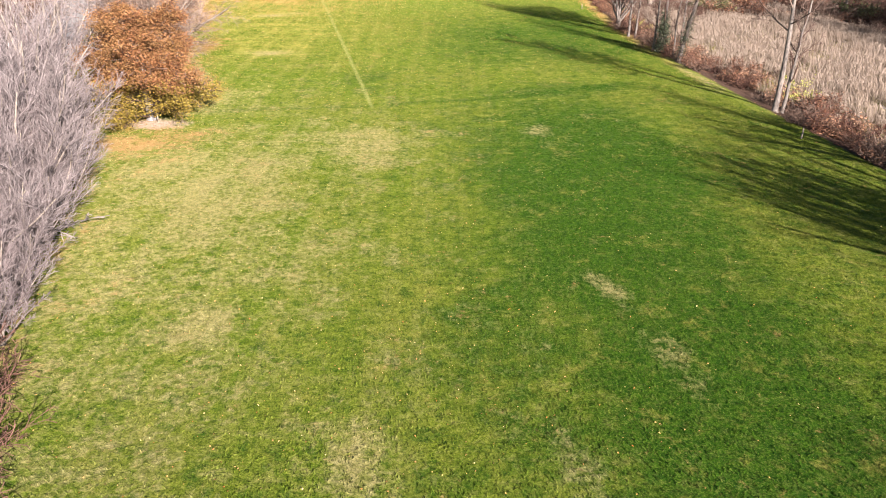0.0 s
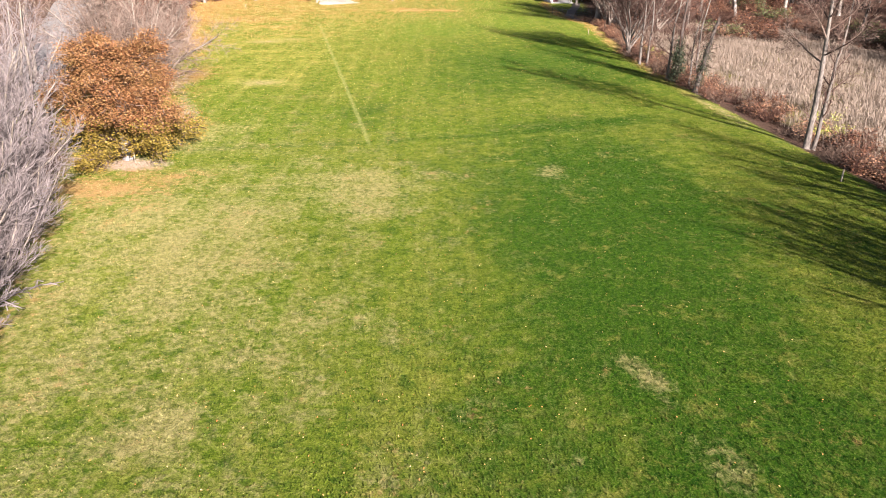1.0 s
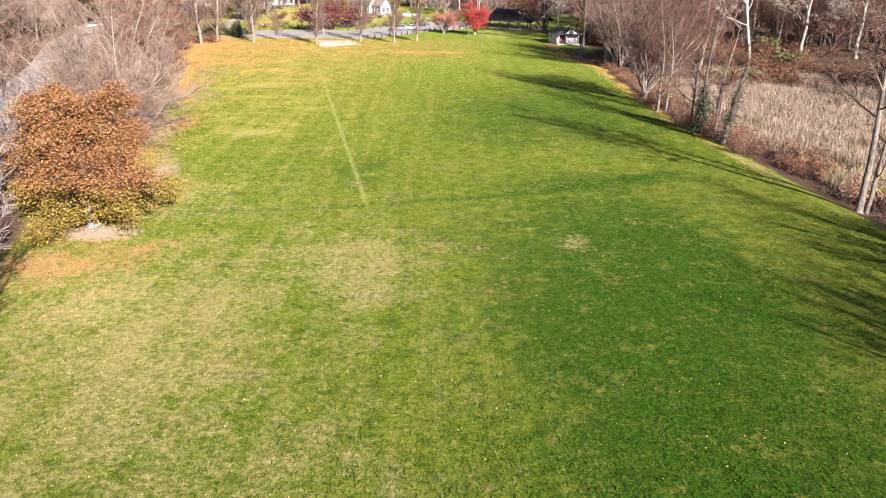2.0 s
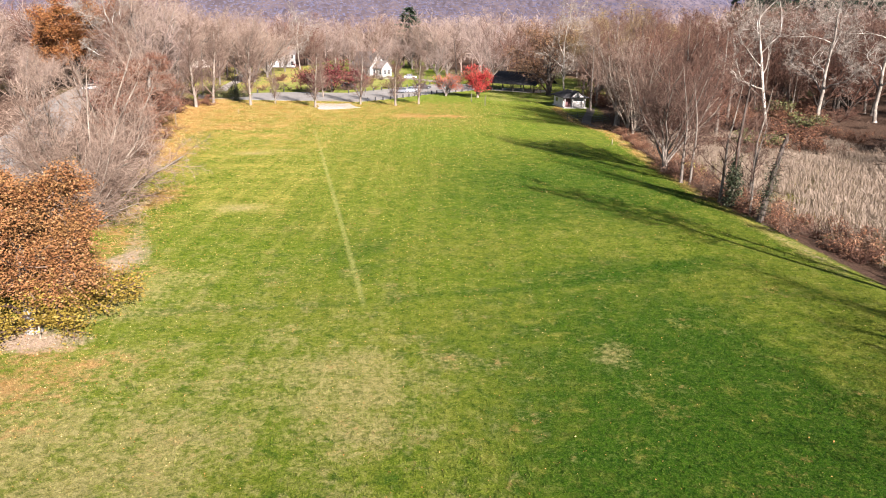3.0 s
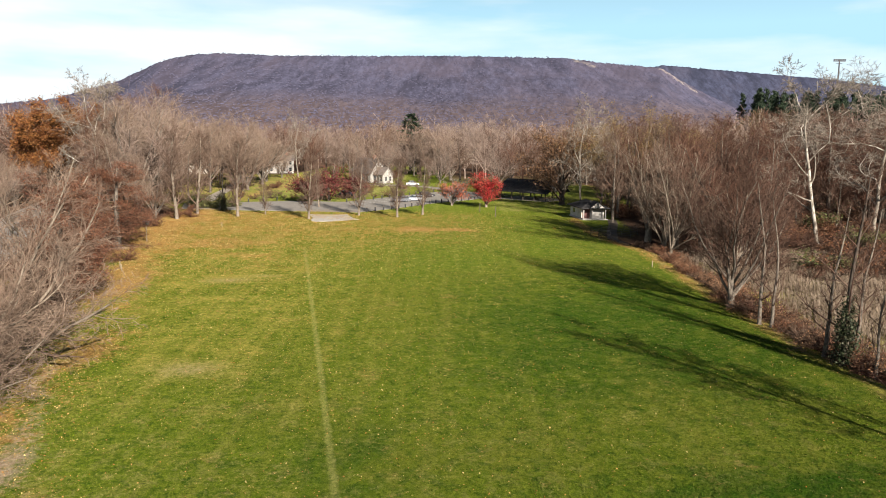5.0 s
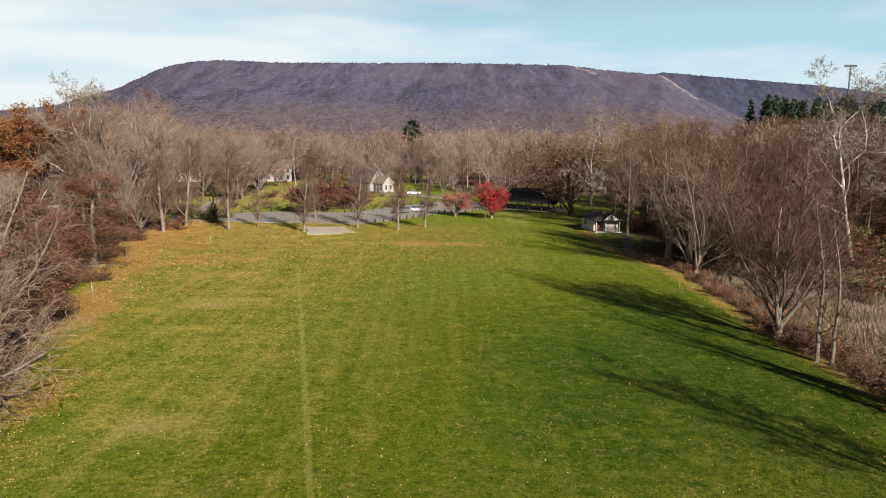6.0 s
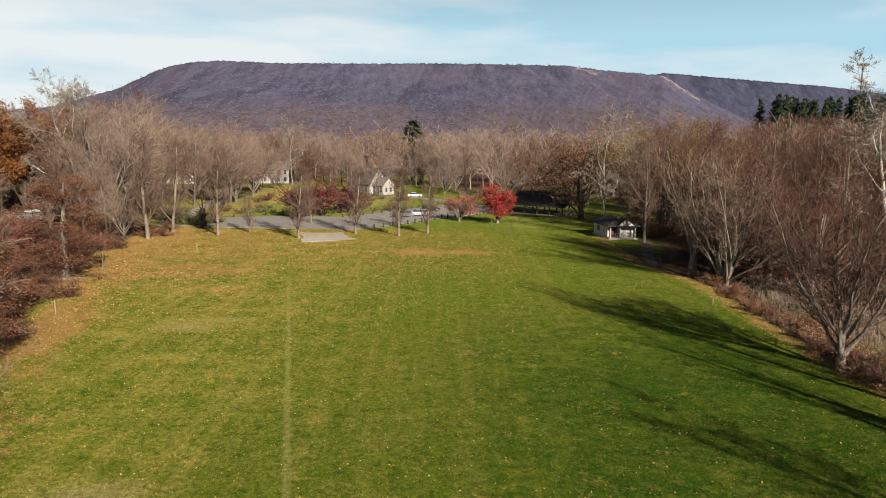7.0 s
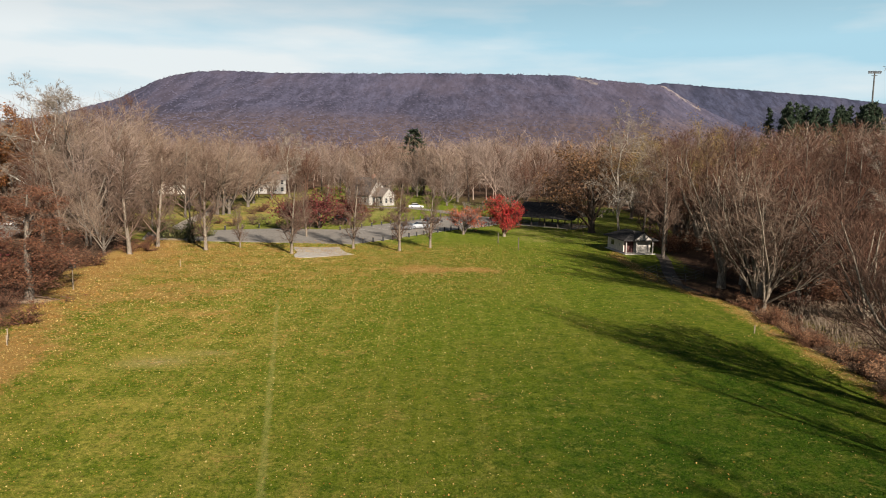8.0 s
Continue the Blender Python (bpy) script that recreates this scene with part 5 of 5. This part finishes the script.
stood(stake(2.2, 0.07, M_DARK_WOOD, "dark timber post standing on the lawn"), 7.5, 194.8)


def nest_box():
    ob = new("nest_box")
    part("post", cyl(0.075, 0.06, -0.3, 2.75, 8), M_STAKE, ob, "pale wooden post")
    part("box", box(-0.34, -0.26, 2.6, 0.34, 0.26, 3.1, 0.03), M_DARK_WOOD, ob, "dark wooden box")
    part("roof", poly_solid([(-0.42, -0.34, 3.1), (0.42, -0.34, 3.1), (0.42, 0.34, 3.1), (-0.42, 0.34, 3.1), (-0.42, 0, 3.24), (0.42, 0, 3.24)], [(0, 1, 5, 4), (2, 3, 4, 5), (1, 2, 5), (3, 0, 4), (3, 2, 1, 0)]), M_METAL, ob, "grey lid")
    for k in (-0.16, 0.16):
        part("hole", box(k - 0.05, -0.272, 2.82, k + 0.05, -0.258, 2.92, 0.004), M_BLACK, ob)
    return tagged(ob, "dark wooden nest box with a grey lid on a pale pole", "nest box")


stood(nest_box(), -49.7, 153.7, -15)


def pipe_fence(points, h=1.25):
    ob = new("pipe_fence")
    for k, (x, y) in enumerate(points):
        part("fence_post", cyl(0.04, 0.04, hz(x, y) - 0.2, hz(x, y) + h, 8, x, y), M_METAL_DARKENED, ob)
    for (ax, ay), (bx, by) in zip(points, points[1:]):
        for z in (0.35, 0.75, h - 0.03):
            b = Buf()
            b.tube([Vector((ax, ay, hz(ax, ay) + z)), Vector((bx, by, hz(bx, by) + z))], [0.022, 0.022], 6)
            part("rail", b, M_METAL_DARKENED, ob)
    return tagged(ob, "low galvanised pipe fence beside the gravel path", "fence")


pipe_fence([(22.3, 167.6), (23.0, 164.1), (25.0, 164.4), (27.0, 164.8), (29.0, 166.6), (30.8, 168.7)])
pipe_fence([(30.8, 168.7), (29.3, 172.4), (27.7, 176.0), (25.0, 171.5), (22.3, 167.6)])


# ---------------------------------------------------------------- buildings
def gable_roof(x0, x1, y0, y1, ze, zr, over, t=0.14):
    """A ridge along x over the rectangle, with thickness."""
    ym = (y0 + y1) / 2
    a, b, c, d = x0 - over, x1 + over, y0 - over, y1 + over
    drop = over * (zr - ze) / ((y1 - y0) / 2)
    e = ze - drop
    P = [(a, c, e), (b, c, e), (b, ym, zr), (a, ym, zr), (b, d, e), (a, d, e)]
    Q = [(x, y, z + t) for x, y, z in P]
    F = [(0, 3, 2, 1), (3, 5, 4, 2), (6, 7, 8, 9), (9, 8, 10, 11), (0, 1, 7, 6), (5, 11, 10, 4), (0, 6, 9, 3), (3, 9, 11, 5), (1, 2, 8, 7), (2, 4, 10, 8)]
    return poly_solid(P + Q, F)


def prism_walls(x0, x1, y0, y1, z0, ze, zr):
    """Walls with gables at both ends in x."""
    ym = (y0 + y1) / 2
    P = [(x0, y0, z0), (x1, y0, z0), (x1, y1, z0), (x0, y1, z0), (x0, y0, ze), (x1, y0, ze), (x1, y1, ze), (x0, y1, ze), (x0, ym, zr), (x1, ym, zr)]
    return poly_solid(P, [(0, 1, 5, 4), (2, 3, 7, 6), (1, 2, 6, 9, 5), (3, 0, 4, 8, 7), (3, 2, 1, 0), (4, 5, 9, 8), (6, 7, 8, 9)])


def window_on(ob, x, y, z, w, h, axis, out):
    """A framed window on a wall that faces along axis."""
    def bx(u0, v0, u1, v1, d0, d1):
        if axis == "y":
            return box(x + u0, min(y + out * d0, y + out * d1), z + v0, x + u1, max(y + out * d0, y + out * d1), z + v1)
        return box(min(x + out * d0, x + out * d1), y + u0, z + v0, max(x + out * d0, x + out * d1), y + u1, z + v1)
    win = part("window", bx(-w / 2, 0, w / 2, h, -0.05, 0.03), M_GLASS_DARK, ob)
    for u0, v0, u1, v1 in ((-w / 2 - 0.1, -0.12, w / 2 + 0.1, 0.0), (-w / 2 - 0.1, h, w / 2 + 0.1, h + 0.12), (-w / 2 - 0.1, 0, -w / 2, h), (w / 2, 0, w / 2 + 0.1, h), (-w / 2, h * 0.48, w / 2, h * 0.53)):
        f = part("frame", bx(u0, v0, u1, v1, -0.05, 0.07), M_WHITE, win)


def kiosk():
    """Small park building: ridge along the long side, white pediment over an open porch."""
    ob = new("park_building")
    W, D, H = 4.9, 8.6, 2.45
    part("floor_slab", box(-0.3, -0.5, -0.2, W + 0.3, D + 0.2, 0.12, 0.02), M_CONCRETE, ob)
    part("side_wall", box(0.0, 1.2, 0.12, 0.2, D, H), M_CREAM, ob, "cream board wall")
    part("side_wall", box(W - 0.2, 1.2, 0.12, W, D, H), M_CREAM, ob, "cream board wall")
    part("back_wall", box(0.2, D - 0.2, 0.12, W - 0.2, D, H), M_CREAM, ob)
    part("front_wall", box(1.95, 1.2, 0.12, W - 0.2, 1.4, H), M_WHITE, ob, "white panel")
    part("lintel", box(0.2, 1.2, 2.1, 1.95, 1.4, H), M_CREAM, ob)
    part("door", box(0.25, 1.55, 0.12, 1.9, 1.62, 2.08), plain("dark_red_door", (0.08, 0.03, 0.03), (0.12, 0.05, 0.045), 4, 0.6), ob, "dark red door")
    for x in (0.0, 1.85, W - 0.2):
        part("porch_post", box(x, 0.0, 0.12, x + 0.2, 0.2, H, 0.02), M_WHITE, ob, "white square post")
    part("beam", box(0, 0.0, H - 0.2, W, 0.2, H), M_WHITE, ob)
    part("base_board", box(-0.03, 0.1, 0.12, 0.03, D, 0.3), M_WHITE, ob)
    part("side_window", box(-0.03, 5.4, 1.0, 0.05, 6.9, 1.9), M_GLASS_DARK, ob, "dark window")
    part("notice", box(-0.03, 2.6, 1.15, 0.01, 3.1, 1.65), M_WHITE, ob, "small white notice")
    o = 0.65
    zr = H + 1.35
    ridge = (W / 2, 3.0), (W / 2, D - 2.4)
    P = [(-o, -o, H), (W + o, -o, H), (W + o, D + o, H), (-o, D + o, H), (*ridge[0], zr), (*ridge[1], zr)]
    P += [(x, y, z - 0.14) for x, y, z in P[:4]]
    part("roof", poly_solid(P, [(0, 1, 4), (1, 2, 5, 4), (2, 3, 5), (3, 0, 4, 5), (9, 8, 7, 6), (0, 6, 7, 1), (1, 7, 8, 2), (2, 8, 9, 3), (3, 9, 6, 0)]), M_SHINGLE, ob, "dark shingle hip roof")
    g0, g1, gz = 1.3, W - 0.55, 1.25
    P = [(g0, -0.75, H + 0.05), (g1, -0.75, H + 0.05), ((g0 + g1) / 2, -0.75, H + gz), (g0, 1.9, H + 0.05), (g1, 1.9, H + 0.05), ((g0 + g1) / 2, 1.9, H + gz)]
    part("pediment", poly_solid(P, [(0, 1, 2), (5, 4, 3), (0, 3, 4, 1), (1, 4, 5, 2), (2, 5, 3, 0)]), M_WHITE, ob, "white pediment")
    for s in (-1, 1):
        e = g0 - 0.15 if s < 0 else g1 + 0.15
        m = (g0 + g1) / 2
        P = [(e, -0.95, H + 0.02), (m, -0.95, H + gz + 0.06), (m, 2.1, H + gz + 0.06), (e, 2.1, H + 0.02)]
        P += [(x, y, z + 0.09) for x, y, z in P]
        part("pediment_roof", poly_solid(P, [(0, 1, 2, 3), (7, 6, 5, 4), (0, 4, 5, 1), (1, 5, 6, 2), (2, 6, 7, 3), (3, 7, 4, 0)]), M_SHINGLE, ob)
    return tagged(ob, "small cream park building with dark hip roof and white porch", "building")


stood(kiosk(), 25.3, 190.9, 8)


def picnic_table():
    ob = new("picnic_table")
    for k in range(4):
        part("board", box(-0.9, -0.36 + 0.185 * k, 0.72, 0.9, -0.2 + 0.185 * k, 0.76), M_STAKE, ob)
    for s in (-1, 1):
        part("bench", box(-0.9, s * 0.72 - 0.13, 0.42, 0.9, s * 0.72 + 0.13, 0.46), M_STAKE, ob)
        part("leg_frame", box(s * 0.65 - 0.04, -0.75, 0.38, s * 0.65 + 0.04, 0.75, 0.42), M_STAKE, ob)
        part("leg", box(s * 0.65 - 0.04, -0.5, 0, s * 0.65 + 0.04, -0.4, 0.72), M_STAKE, ob)
        part("leg", box(s * 0.65 - 0.04, 0.4, 0, s * 0.65 + 0.04, 0.5, 0.72), M_STAKE, ob)
    return tagged(ob, "weathered timber picnic table with two benches", "table", "picnic tables")


def shelter():
    ob = new("picnic_shelter")
    L, W, H = 15.0, 10.5, 2.3
    part("floor_slab", box(-L / 2, -W / 2, -0.2, L / 2, W / 2, 0.1, 0.02), M_ASPHALT, ob)
    for k in range(5):
        for s in (-1, 1):
            x = -L / 2 + 0.5 + (L - 1) * k / 4
            part("post", box(x - 0.12, s * (W / 2 - 0.4) - 0.12, 0.1, x + 0.12, s * (W / 2 - 0.4) + 0.12, H + 0.2, 0.02), M_DARK_WOOD, ob)
    for s in (-1, 1):
        part("beam", box(-L / 2, s * (W / 2 - 0.4) - 0.1, H - 0.1, L / 2, s * (W / 2 - 0.4) + 0.1, H + 0.15), M_DARK_WOOD, ob)
    part("roof", gable_roof(-L / 2, L / 2, -W / 2, W / 2, H + 0.2, H + 2.9, 0.8), M_SHINGLE, ob, "shingle roof darkened for shade")
    for s in (-1, 1):
        x = s * (L / 2 - 0.1)
        part("gable_board", poly_solid([(x, -W / 2, H + 0.15), (x, W / 2, H + 0.15), (x, 0, H + 2.7), (x + 0.06, -W / 2, H + 0.15), (x + 0.06, W / 2, H + 0.15), (x + 0.06, 0, H + 2.7)], [(0, 1, 2), (5, 4, 3), (0, 3, 4, 1), (1, 4, 5, 2), (2, 5, 3, 0)]), M_DARK_WOOD, ob)
    return tagged(ob, "open picnic shelter with a low gable roof darkened for shade", "shelter")


stood(shelter(), 20.5, 240.0, -38)
table = stood(picnic_table(), 14.2, 243.5, -20)
for x, y, a in ((17.5, 241.0, -38), (21.5, 238.8, -38), (12.5, 247.5, 10), (24.0, 236.0, -38)):
    copy_thing(table, pose(x, y, hz(x, y) + (0.1 if x > 16 else 0), 0, 0, a))


def house(name, W, D, ze, zr, wall, roof, label, storeys, cols, chimney=True, porch=False):
    """A house with its ridge along x; the front faces -y."""
    ob = new(name)
    w = part("wall", prism_walls(0, W, 0, D, -0.6, ze, zr), wall, ob)
    r = part("roof", gable_roof(0, W, 0, D, ze, zr, 0.45, 0.18), roof, ob)
    if chimney:
        part("chimney", box(W * 0.75, D * 0.5 - 0.4, zr - 1, W * 0.75 + 0.8, D * 0.5 + 0.4, zr + 1.2, 0.03), plain("brick_red", (0.22, 0.10, 0.07), (0.30, 0.15, 0.11), 5), r)
    for s in range(storeys):
        z = 0.9 + s * 2.8
        for c in range(cols):
            x = W * (c + 0.5) / cols
            if s == 0 and c == cols // 2:
                part("door", box(x - 0.5, -0.06, 0, x + 0.5, 0.02, 2.1), M_DARK_WOOD, ob)
            else:
                window_on(ob, x, 0, z, 1.0, 1.5, "y", -1)
        for c in range(2):
            window_on(ob, 0, D * (0.3 + 0.4 * c), z, 0.9, 1.4, "x", -1)
            window_on(ob, W, D * (0.3 + 0.4 * c), z, 0.9, 1.4, "x", 1)
    if porch:
        part("porch_floor", box(0.5, -2.4, -0.4, W - 0.5, 0, 0.15), M_CONCRETE, ob)
        part("porch_roof", poly_solid([(0.2, -2.7, 2.6), (W - 0.2, -2.7, 2.6), (W - 0.2, 0, 3.2), (0.2, 0, 3.2), (0.2, -2.7, 2.75), (W - 0.2, -2.7, 2.75), (W - 0.2, 0, 3.35), (0.2, 0, 3.35)], [(3, 2, 1, 0), (4, 5, 6, 7), (0, 1, 5, 4), (1, 2, 6, 5), (2, 3, 7, 6), (3, 0, 4, 7)]), roof, ob)
        for k in range(4):
            x = 0.7 + (W - 1.6) * k / 3
            part("porch_post", box(x, -2.5, 0.15, x + 0.18, -2.32, 2.62), M_WHITE, ob)
    return tagged(ob, label, "house")


# white gabled house behind the car park, with a lower wing
stood(house("house", 10.0, 8.0, 3.6, 8.5, M_WHITE, plain("grey_brown_shingles", (0.075, 0.06, 0.053), (0.12, 0.10, 0.09), 2.5, 0.9, bump=0.5), "white gabled house with a grey-brown roof behind bare trees", 1, 3), -37.2, 304.0, -40)
stood(house("house_wing", 4.6, 5.2, 3.2, 5.4, M_WHITE, M_ROOF_BROWN, "low white house wing with a brown gable roof", 1, 3, False), -28.6, 298.7, -40)
stood(house("house", 13.2, 8.0, 5.5, 7.4, M_WHITE, M_ROOF_BROWN, "long white two-storey house seen through bare trees", 2, 5, True), -81.4, 353, 11)
stood(house("house", 15.0, 10.0, 6.0, 10.5, M_CREAM, M_ROOF_BROWN, "cream house half hidden by bare trees", 2, 4), -116.5, 342, 11)
stood(house("house", 12.0, 8.0, 5.4, 8.4, M_WHITE, M_SHINGLE, "white house deep in the woods", 2, 4), 55, 330, -20)
stood(house("house", 12.0, 8.0, 5.4, 8.4, M_WHITE, M_SHINGLE, "white house deep in the woods", 2, 4), 142, 232, -30)


# ---------------------------------------------------------------- vehicles
def car(paint, label, L=4.5, W=1.8, H=1.5, suv=False):
    ob = new("car")
    prof = [(-0.5, 0.28), (-0.5, 0.62), (-0.46, 0.78), (-0.22, 0.92 if not suv else 1.0), (0.30, 0.98), (0.5, 0.86), (0.5, 0.28)]
    P = []
    for s in (-1, 1):
        P += [(x * L, s * W / 2, z) for x, z in prof]
    n = len(prof)
    bm = poly_solid(P, [tuple(range(n)), tuple(range(2 * n - 1, n - 1, -1))] + [(i, (i + 1) % n, n + (i + 1) % n, n + i) for i in range(n)])
    bmesh.ops.bevel(bm, geom=bm.edges[:], offset=0.06, segments=2, affect="EDGES")
    part("body", bm, paint, ob)
    cab = [(-0.24, 0.93), (-0.09, H - 0.06), (0.26 if not suv else 0.40, H - 0.06), (0.38 if not suv else 0.47, 0.95)]
    P = []
    for s, k in ((-1, 0.92), (1, 0.92)):
        P += [(x * L, s * W / 2 * (k if z < 1.1 else 0.78), z) for x, z in cab]
    part("glasshouse", poly_solid(P, [(0, 1, 2, 3), (7, 6, 5, 4), (0, 4, 5, 1), (1, 5, 6, 2), (2, 6, 7, 3), (3, 7, 4, 0)]), M_GLASS_DARK, ob)
    bm = box(cab[1][0] * L, -W / 2 * 0.79, H - 0.07, cab[2][0] * L, W / 2 * 0.79, H, 0.03)
    part("roof", bm, paint, ob)
    for sx in (-0.31, 0.31):
        for sy in (-1, 1):
            m = Matrix.Translation((sx * L, sy * (W / 2 - 0.1), 0.33)) @ Matrix.Rotation(radians(90), 4, "X")
            for nm, r, d, mt in (("wheel", 0.33, 0.22, M_TYRE), ("rim", 0.2, 0.235, M_METAL)):
                bm = bmesh.new()
                bmesh.ops.create_cone(bm, cap_ends=True, segments=16, radius1=r, radius2=r, depth=d, matrix=m)
                if nm == "wheel":
                    wheel = part(nm, bm, mt, ob)
                else:
                    part(nm, bm, mt, wheel)
    for sy in (-0.6, 0.6):
        part("headlight", box(-0.505 * L, sy - 0.2, 0.62, -0.485 * L, sy + 0.2, 0.76, 0.01), M_WHITE, ob)
        part("tail_light", box(0.488 * L, sy - 0.2, 0.66, 0.507 * L, sy + 0.2, 0.82, 0.01), plain("red_lens", (0.35, 0.02, 0.02), (0.4, 0.03, 0.03), 3, 0.3), ob)
    return tagged(ob, label, "car", "parked cars")


stood(car(car_paint("silver_paint", (0.45, 0.47, 0.5)), "silver estate car parked in the car park", suv=True), -11.2, 229.6, 20)
stood(car(car_paint("grey_paint", (0.16, 0.17, 0.19)), "dark grey car parked in the car park", suv=True), -14.6, 226.2, 28)
stood(car(car_paint("white_paint", (0.75, 0.75, 0.74)), "white car parked by the white house"), -14.4, 289.4, 185)
stood(car(car_paint("black_paint_car", (0.03, 0.03, 0.035)), "black car parked at the far side", suv=True), -8.4, 243.0, 205)
stood(car(car_paint("blue_paint", (0.10, 0.14, 0.22)), "blue-grey car parked behind the bushes"), -30.5, 243.5, 150)
stood(car(car_paint("white_paint_van", (0.78, 0.78, 0.76)), "white car on the side road", suv=True), -110.5, 260.0, 75)
stood(car(car_paint("white_paint_two", (0.7, 0.7, 0.68)), "pale car on the side road"), -99.0, 226.0, 72)


def mast():
    ob = new("light_mast")
    part("pole", cyl(0.55, 0.3, -0.5, 55, 10), M_METAL_DARKENED, ob)
    part("crossbar", box(-2.9, -0.15, 54.2, 2.9, 0.15, 54.6, 0.03), M_METAL_DARKENED, ob)
    part("platform", box(-1.2, -0.5, 53.2, 1.2, 0.5, 53.35, 0.02), M_METAL_DARKENED, ob)
    for k in range(6):
        x = -2.6 + 1.04 * k
        lamp = part("floodlight", box(x - 0.36, -0.45, 54.65, x + 0.36, 0.1, 55.35, 0.05), M_METAL, ob)
        part("lens", box(x - 0.3, -0.47, 54.72, x + 0.3, -0.452, 55.28, 0.004), M_GLASS_DARK, lamp)
    return tagged(ob, "tall grey floodlight mast with a crossbar rising above the woods", "mast")


stood(mast(), 186.5, 405)


# ---------------------------------------------------------------- reeds, fallen leaves, grass
def quads_object(name, Q, mat, label, category):
    me = quad_mesh(name, Q.reshape(-1, 3), np.arange(Q.size // 3).reshape(-1, 4), mat)
    return tagged(new(name, me), label, category, kind="stuff"), me


def reeds(count):
    r = np.random.RandomState(8)
    y = r.uniform(48, 150, count * 2)
    x = along(RIGHT_EDGE, y) + np.where(y > 95, 4.2, 5.8) + r.uniform(0, 36, count * 2)
    keep = (x < 66 - 0.05 * np.abs(y - 100)) & (np.sin(x * 0.5 + 2) * np.sin(y * 0.31 + x * 0.12) > -0.72) & (r.rand(count * 2) < 0.35 + 0.65 * step(x - along(RIGHT_EDGE, y), 6, 11))
    x, y = x[keep][:count], y[keep][:count]
    n = len(x)
    z = height(x, y)
    h = r.uniform(0.8, 1.7, n) * (0.8 + 0.2 * np.sin(x * 0.7) * np.sin(y * 0.4)) * (0.45 + 0.55 * step(x - along(RIGHT_EDGE, y), 2, 8))
    a = r.uniform(0, 6.28, n)
    u = np.stack([np.cos(a), np.sin(a), 0 * a], 1)
    lean = np.stack([r.normal(0, 0.24, n), r.normal(0, 0.24, n), 0 * a], 1) + np.array([-0.08, 0.06, 0])
    p = np.stack([x, y, z], 1)
    top = p + np.array([0, 0, 1]) * h[:, None] + lean * h[:, None]
    mid = p * 0.5 + top * 0.5
    Q = [np.stack([p - u * 0.014, p + u * 0.014, top + u * 0.009, top - u * 0.009], 1)]
    d = np.stack([-u[:, 1], u[:, 0], 0 * a], 1)
    tip = mid + d * (0.45 * h)[:, None] * 0.6 + np.array([0, 0, 0.35])
    Q.append(np.stack([mid - u * 0.012, mid + u * 0.016, tip + u * 0.006, tip - u * 0.006], 1))
    pl = top + lean * 0.5 + np.array([0, 0, 0.26])
    Q.append(np.stack([top - np.array([0, 0, 0.1]), top + u * 0.024 + np.array([0, 0, 0.1]), pl, top - u * 0.024 + np.array([0, 0, 0.08])], 1))
    quads_object("reeds", np.stack(Q, 1), M_REED, "tall dry pale tan reeds filling the marsh", "reeds")


reeds(80000)


def fallen_leaves():
    r = np.random.RandomState(9)
    n = 420000
    y = r.uniform(12, 205, n)
    x = along(LEFT_EDGE, y) - 4 + r.rand(n) * (along(RIGHT_EDGE, y) - along(LEFT_EDGE, y) + 6)
    f = dict(turf(x, y))
    w = 0.11 * step(x, 14, -10) + 0.05 + 0.16 * step(y, 95, 130) * step(x, -2, -18) + 1.5 * f["litter"].clip(0, 1) * step(y, 30, 60) + 0.12 * f["litter"].clip(0, 1)
    keep = r.rand(n) < w * (0.32 + 0.3 * step(y, 60, 90))
    x, y = x[keep], y[keep]
    n = len(x)
    p = np.stack([x, y, height(x, y) + 0.03], 1)
    a, s = r.uniform(0, 6.28, n), r.uniform(0.024, 0.064, n) * (0.72 + 0.28 * step(y, 55, 85) + 0.5 * step(y, 110, 150))
    t = r.normal(0, 0.35, (n, 2))
    u = np.stack([np.cos(a), np.sin(a), t[:, 0]], 1) * s[:, None]
    v = np.stack([-np.sin(a), np.cos(a), t[:, 1]], 1) * (0.7 * s)[:, None]
    up = np.array([0, 0, 0.02])
    quads_object("fallen_leaves", np.stack([p - u, p - v + up, p + u, p + v + up], 1), M_LEAF_FALLEN, "scattered pale yellow and tan leaves fallen on the grass", "leaves")


fallen_leaves()


def grass_tufts(count):
    r = np.random.RandomState(10)
    y = 13 + 117 * r.rand(count) ** 1.15 + r.normal(0, 6, count)
    x = along(LEFT_EDGE, y) + r.rand(count) * (along(RIGHT_EDGE, y) - along(LEFT_EDGE, y))
    keep = np.abs(x) < np.maximum(30 - (y + 33) * 0.3, 8 + 0.68 * (y + 4))
    x, y = x[keep], y[keep]
    n = len(x)
    p = np.stack([x, y, height(x, y) - 0.01], 1)
    a = r.uniform(0, 6.28, n)
    h, w = r.uniform(0.05, 0.115, n), r.uniform(0.011, 0.03, n)
    u = np.stack([np.cos(a), np.sin(a), 0 * a], 1) * w[:, None]
    lean = np.stack([r.normal(0, 0.06, n), r.normal(0, 0.06, n), h], 1)
    Q = np.stack([p - u, p + u, p + u * 0.5 + lean, p - u * 0.7 + lean * 0.9], 1)
    ob, me = quads_object("grass", Q, M_GRASS, "short green and straw-coloured grass blades on the field", "grass")
    for key, val in turf(np.repeat(x, 4), np.repeat(y, 4)):
        me.attributes.new(key, "FLOAT", "POINT").data.foreach_set("value", val.astype(np.float32))


grass_tufts(300000)
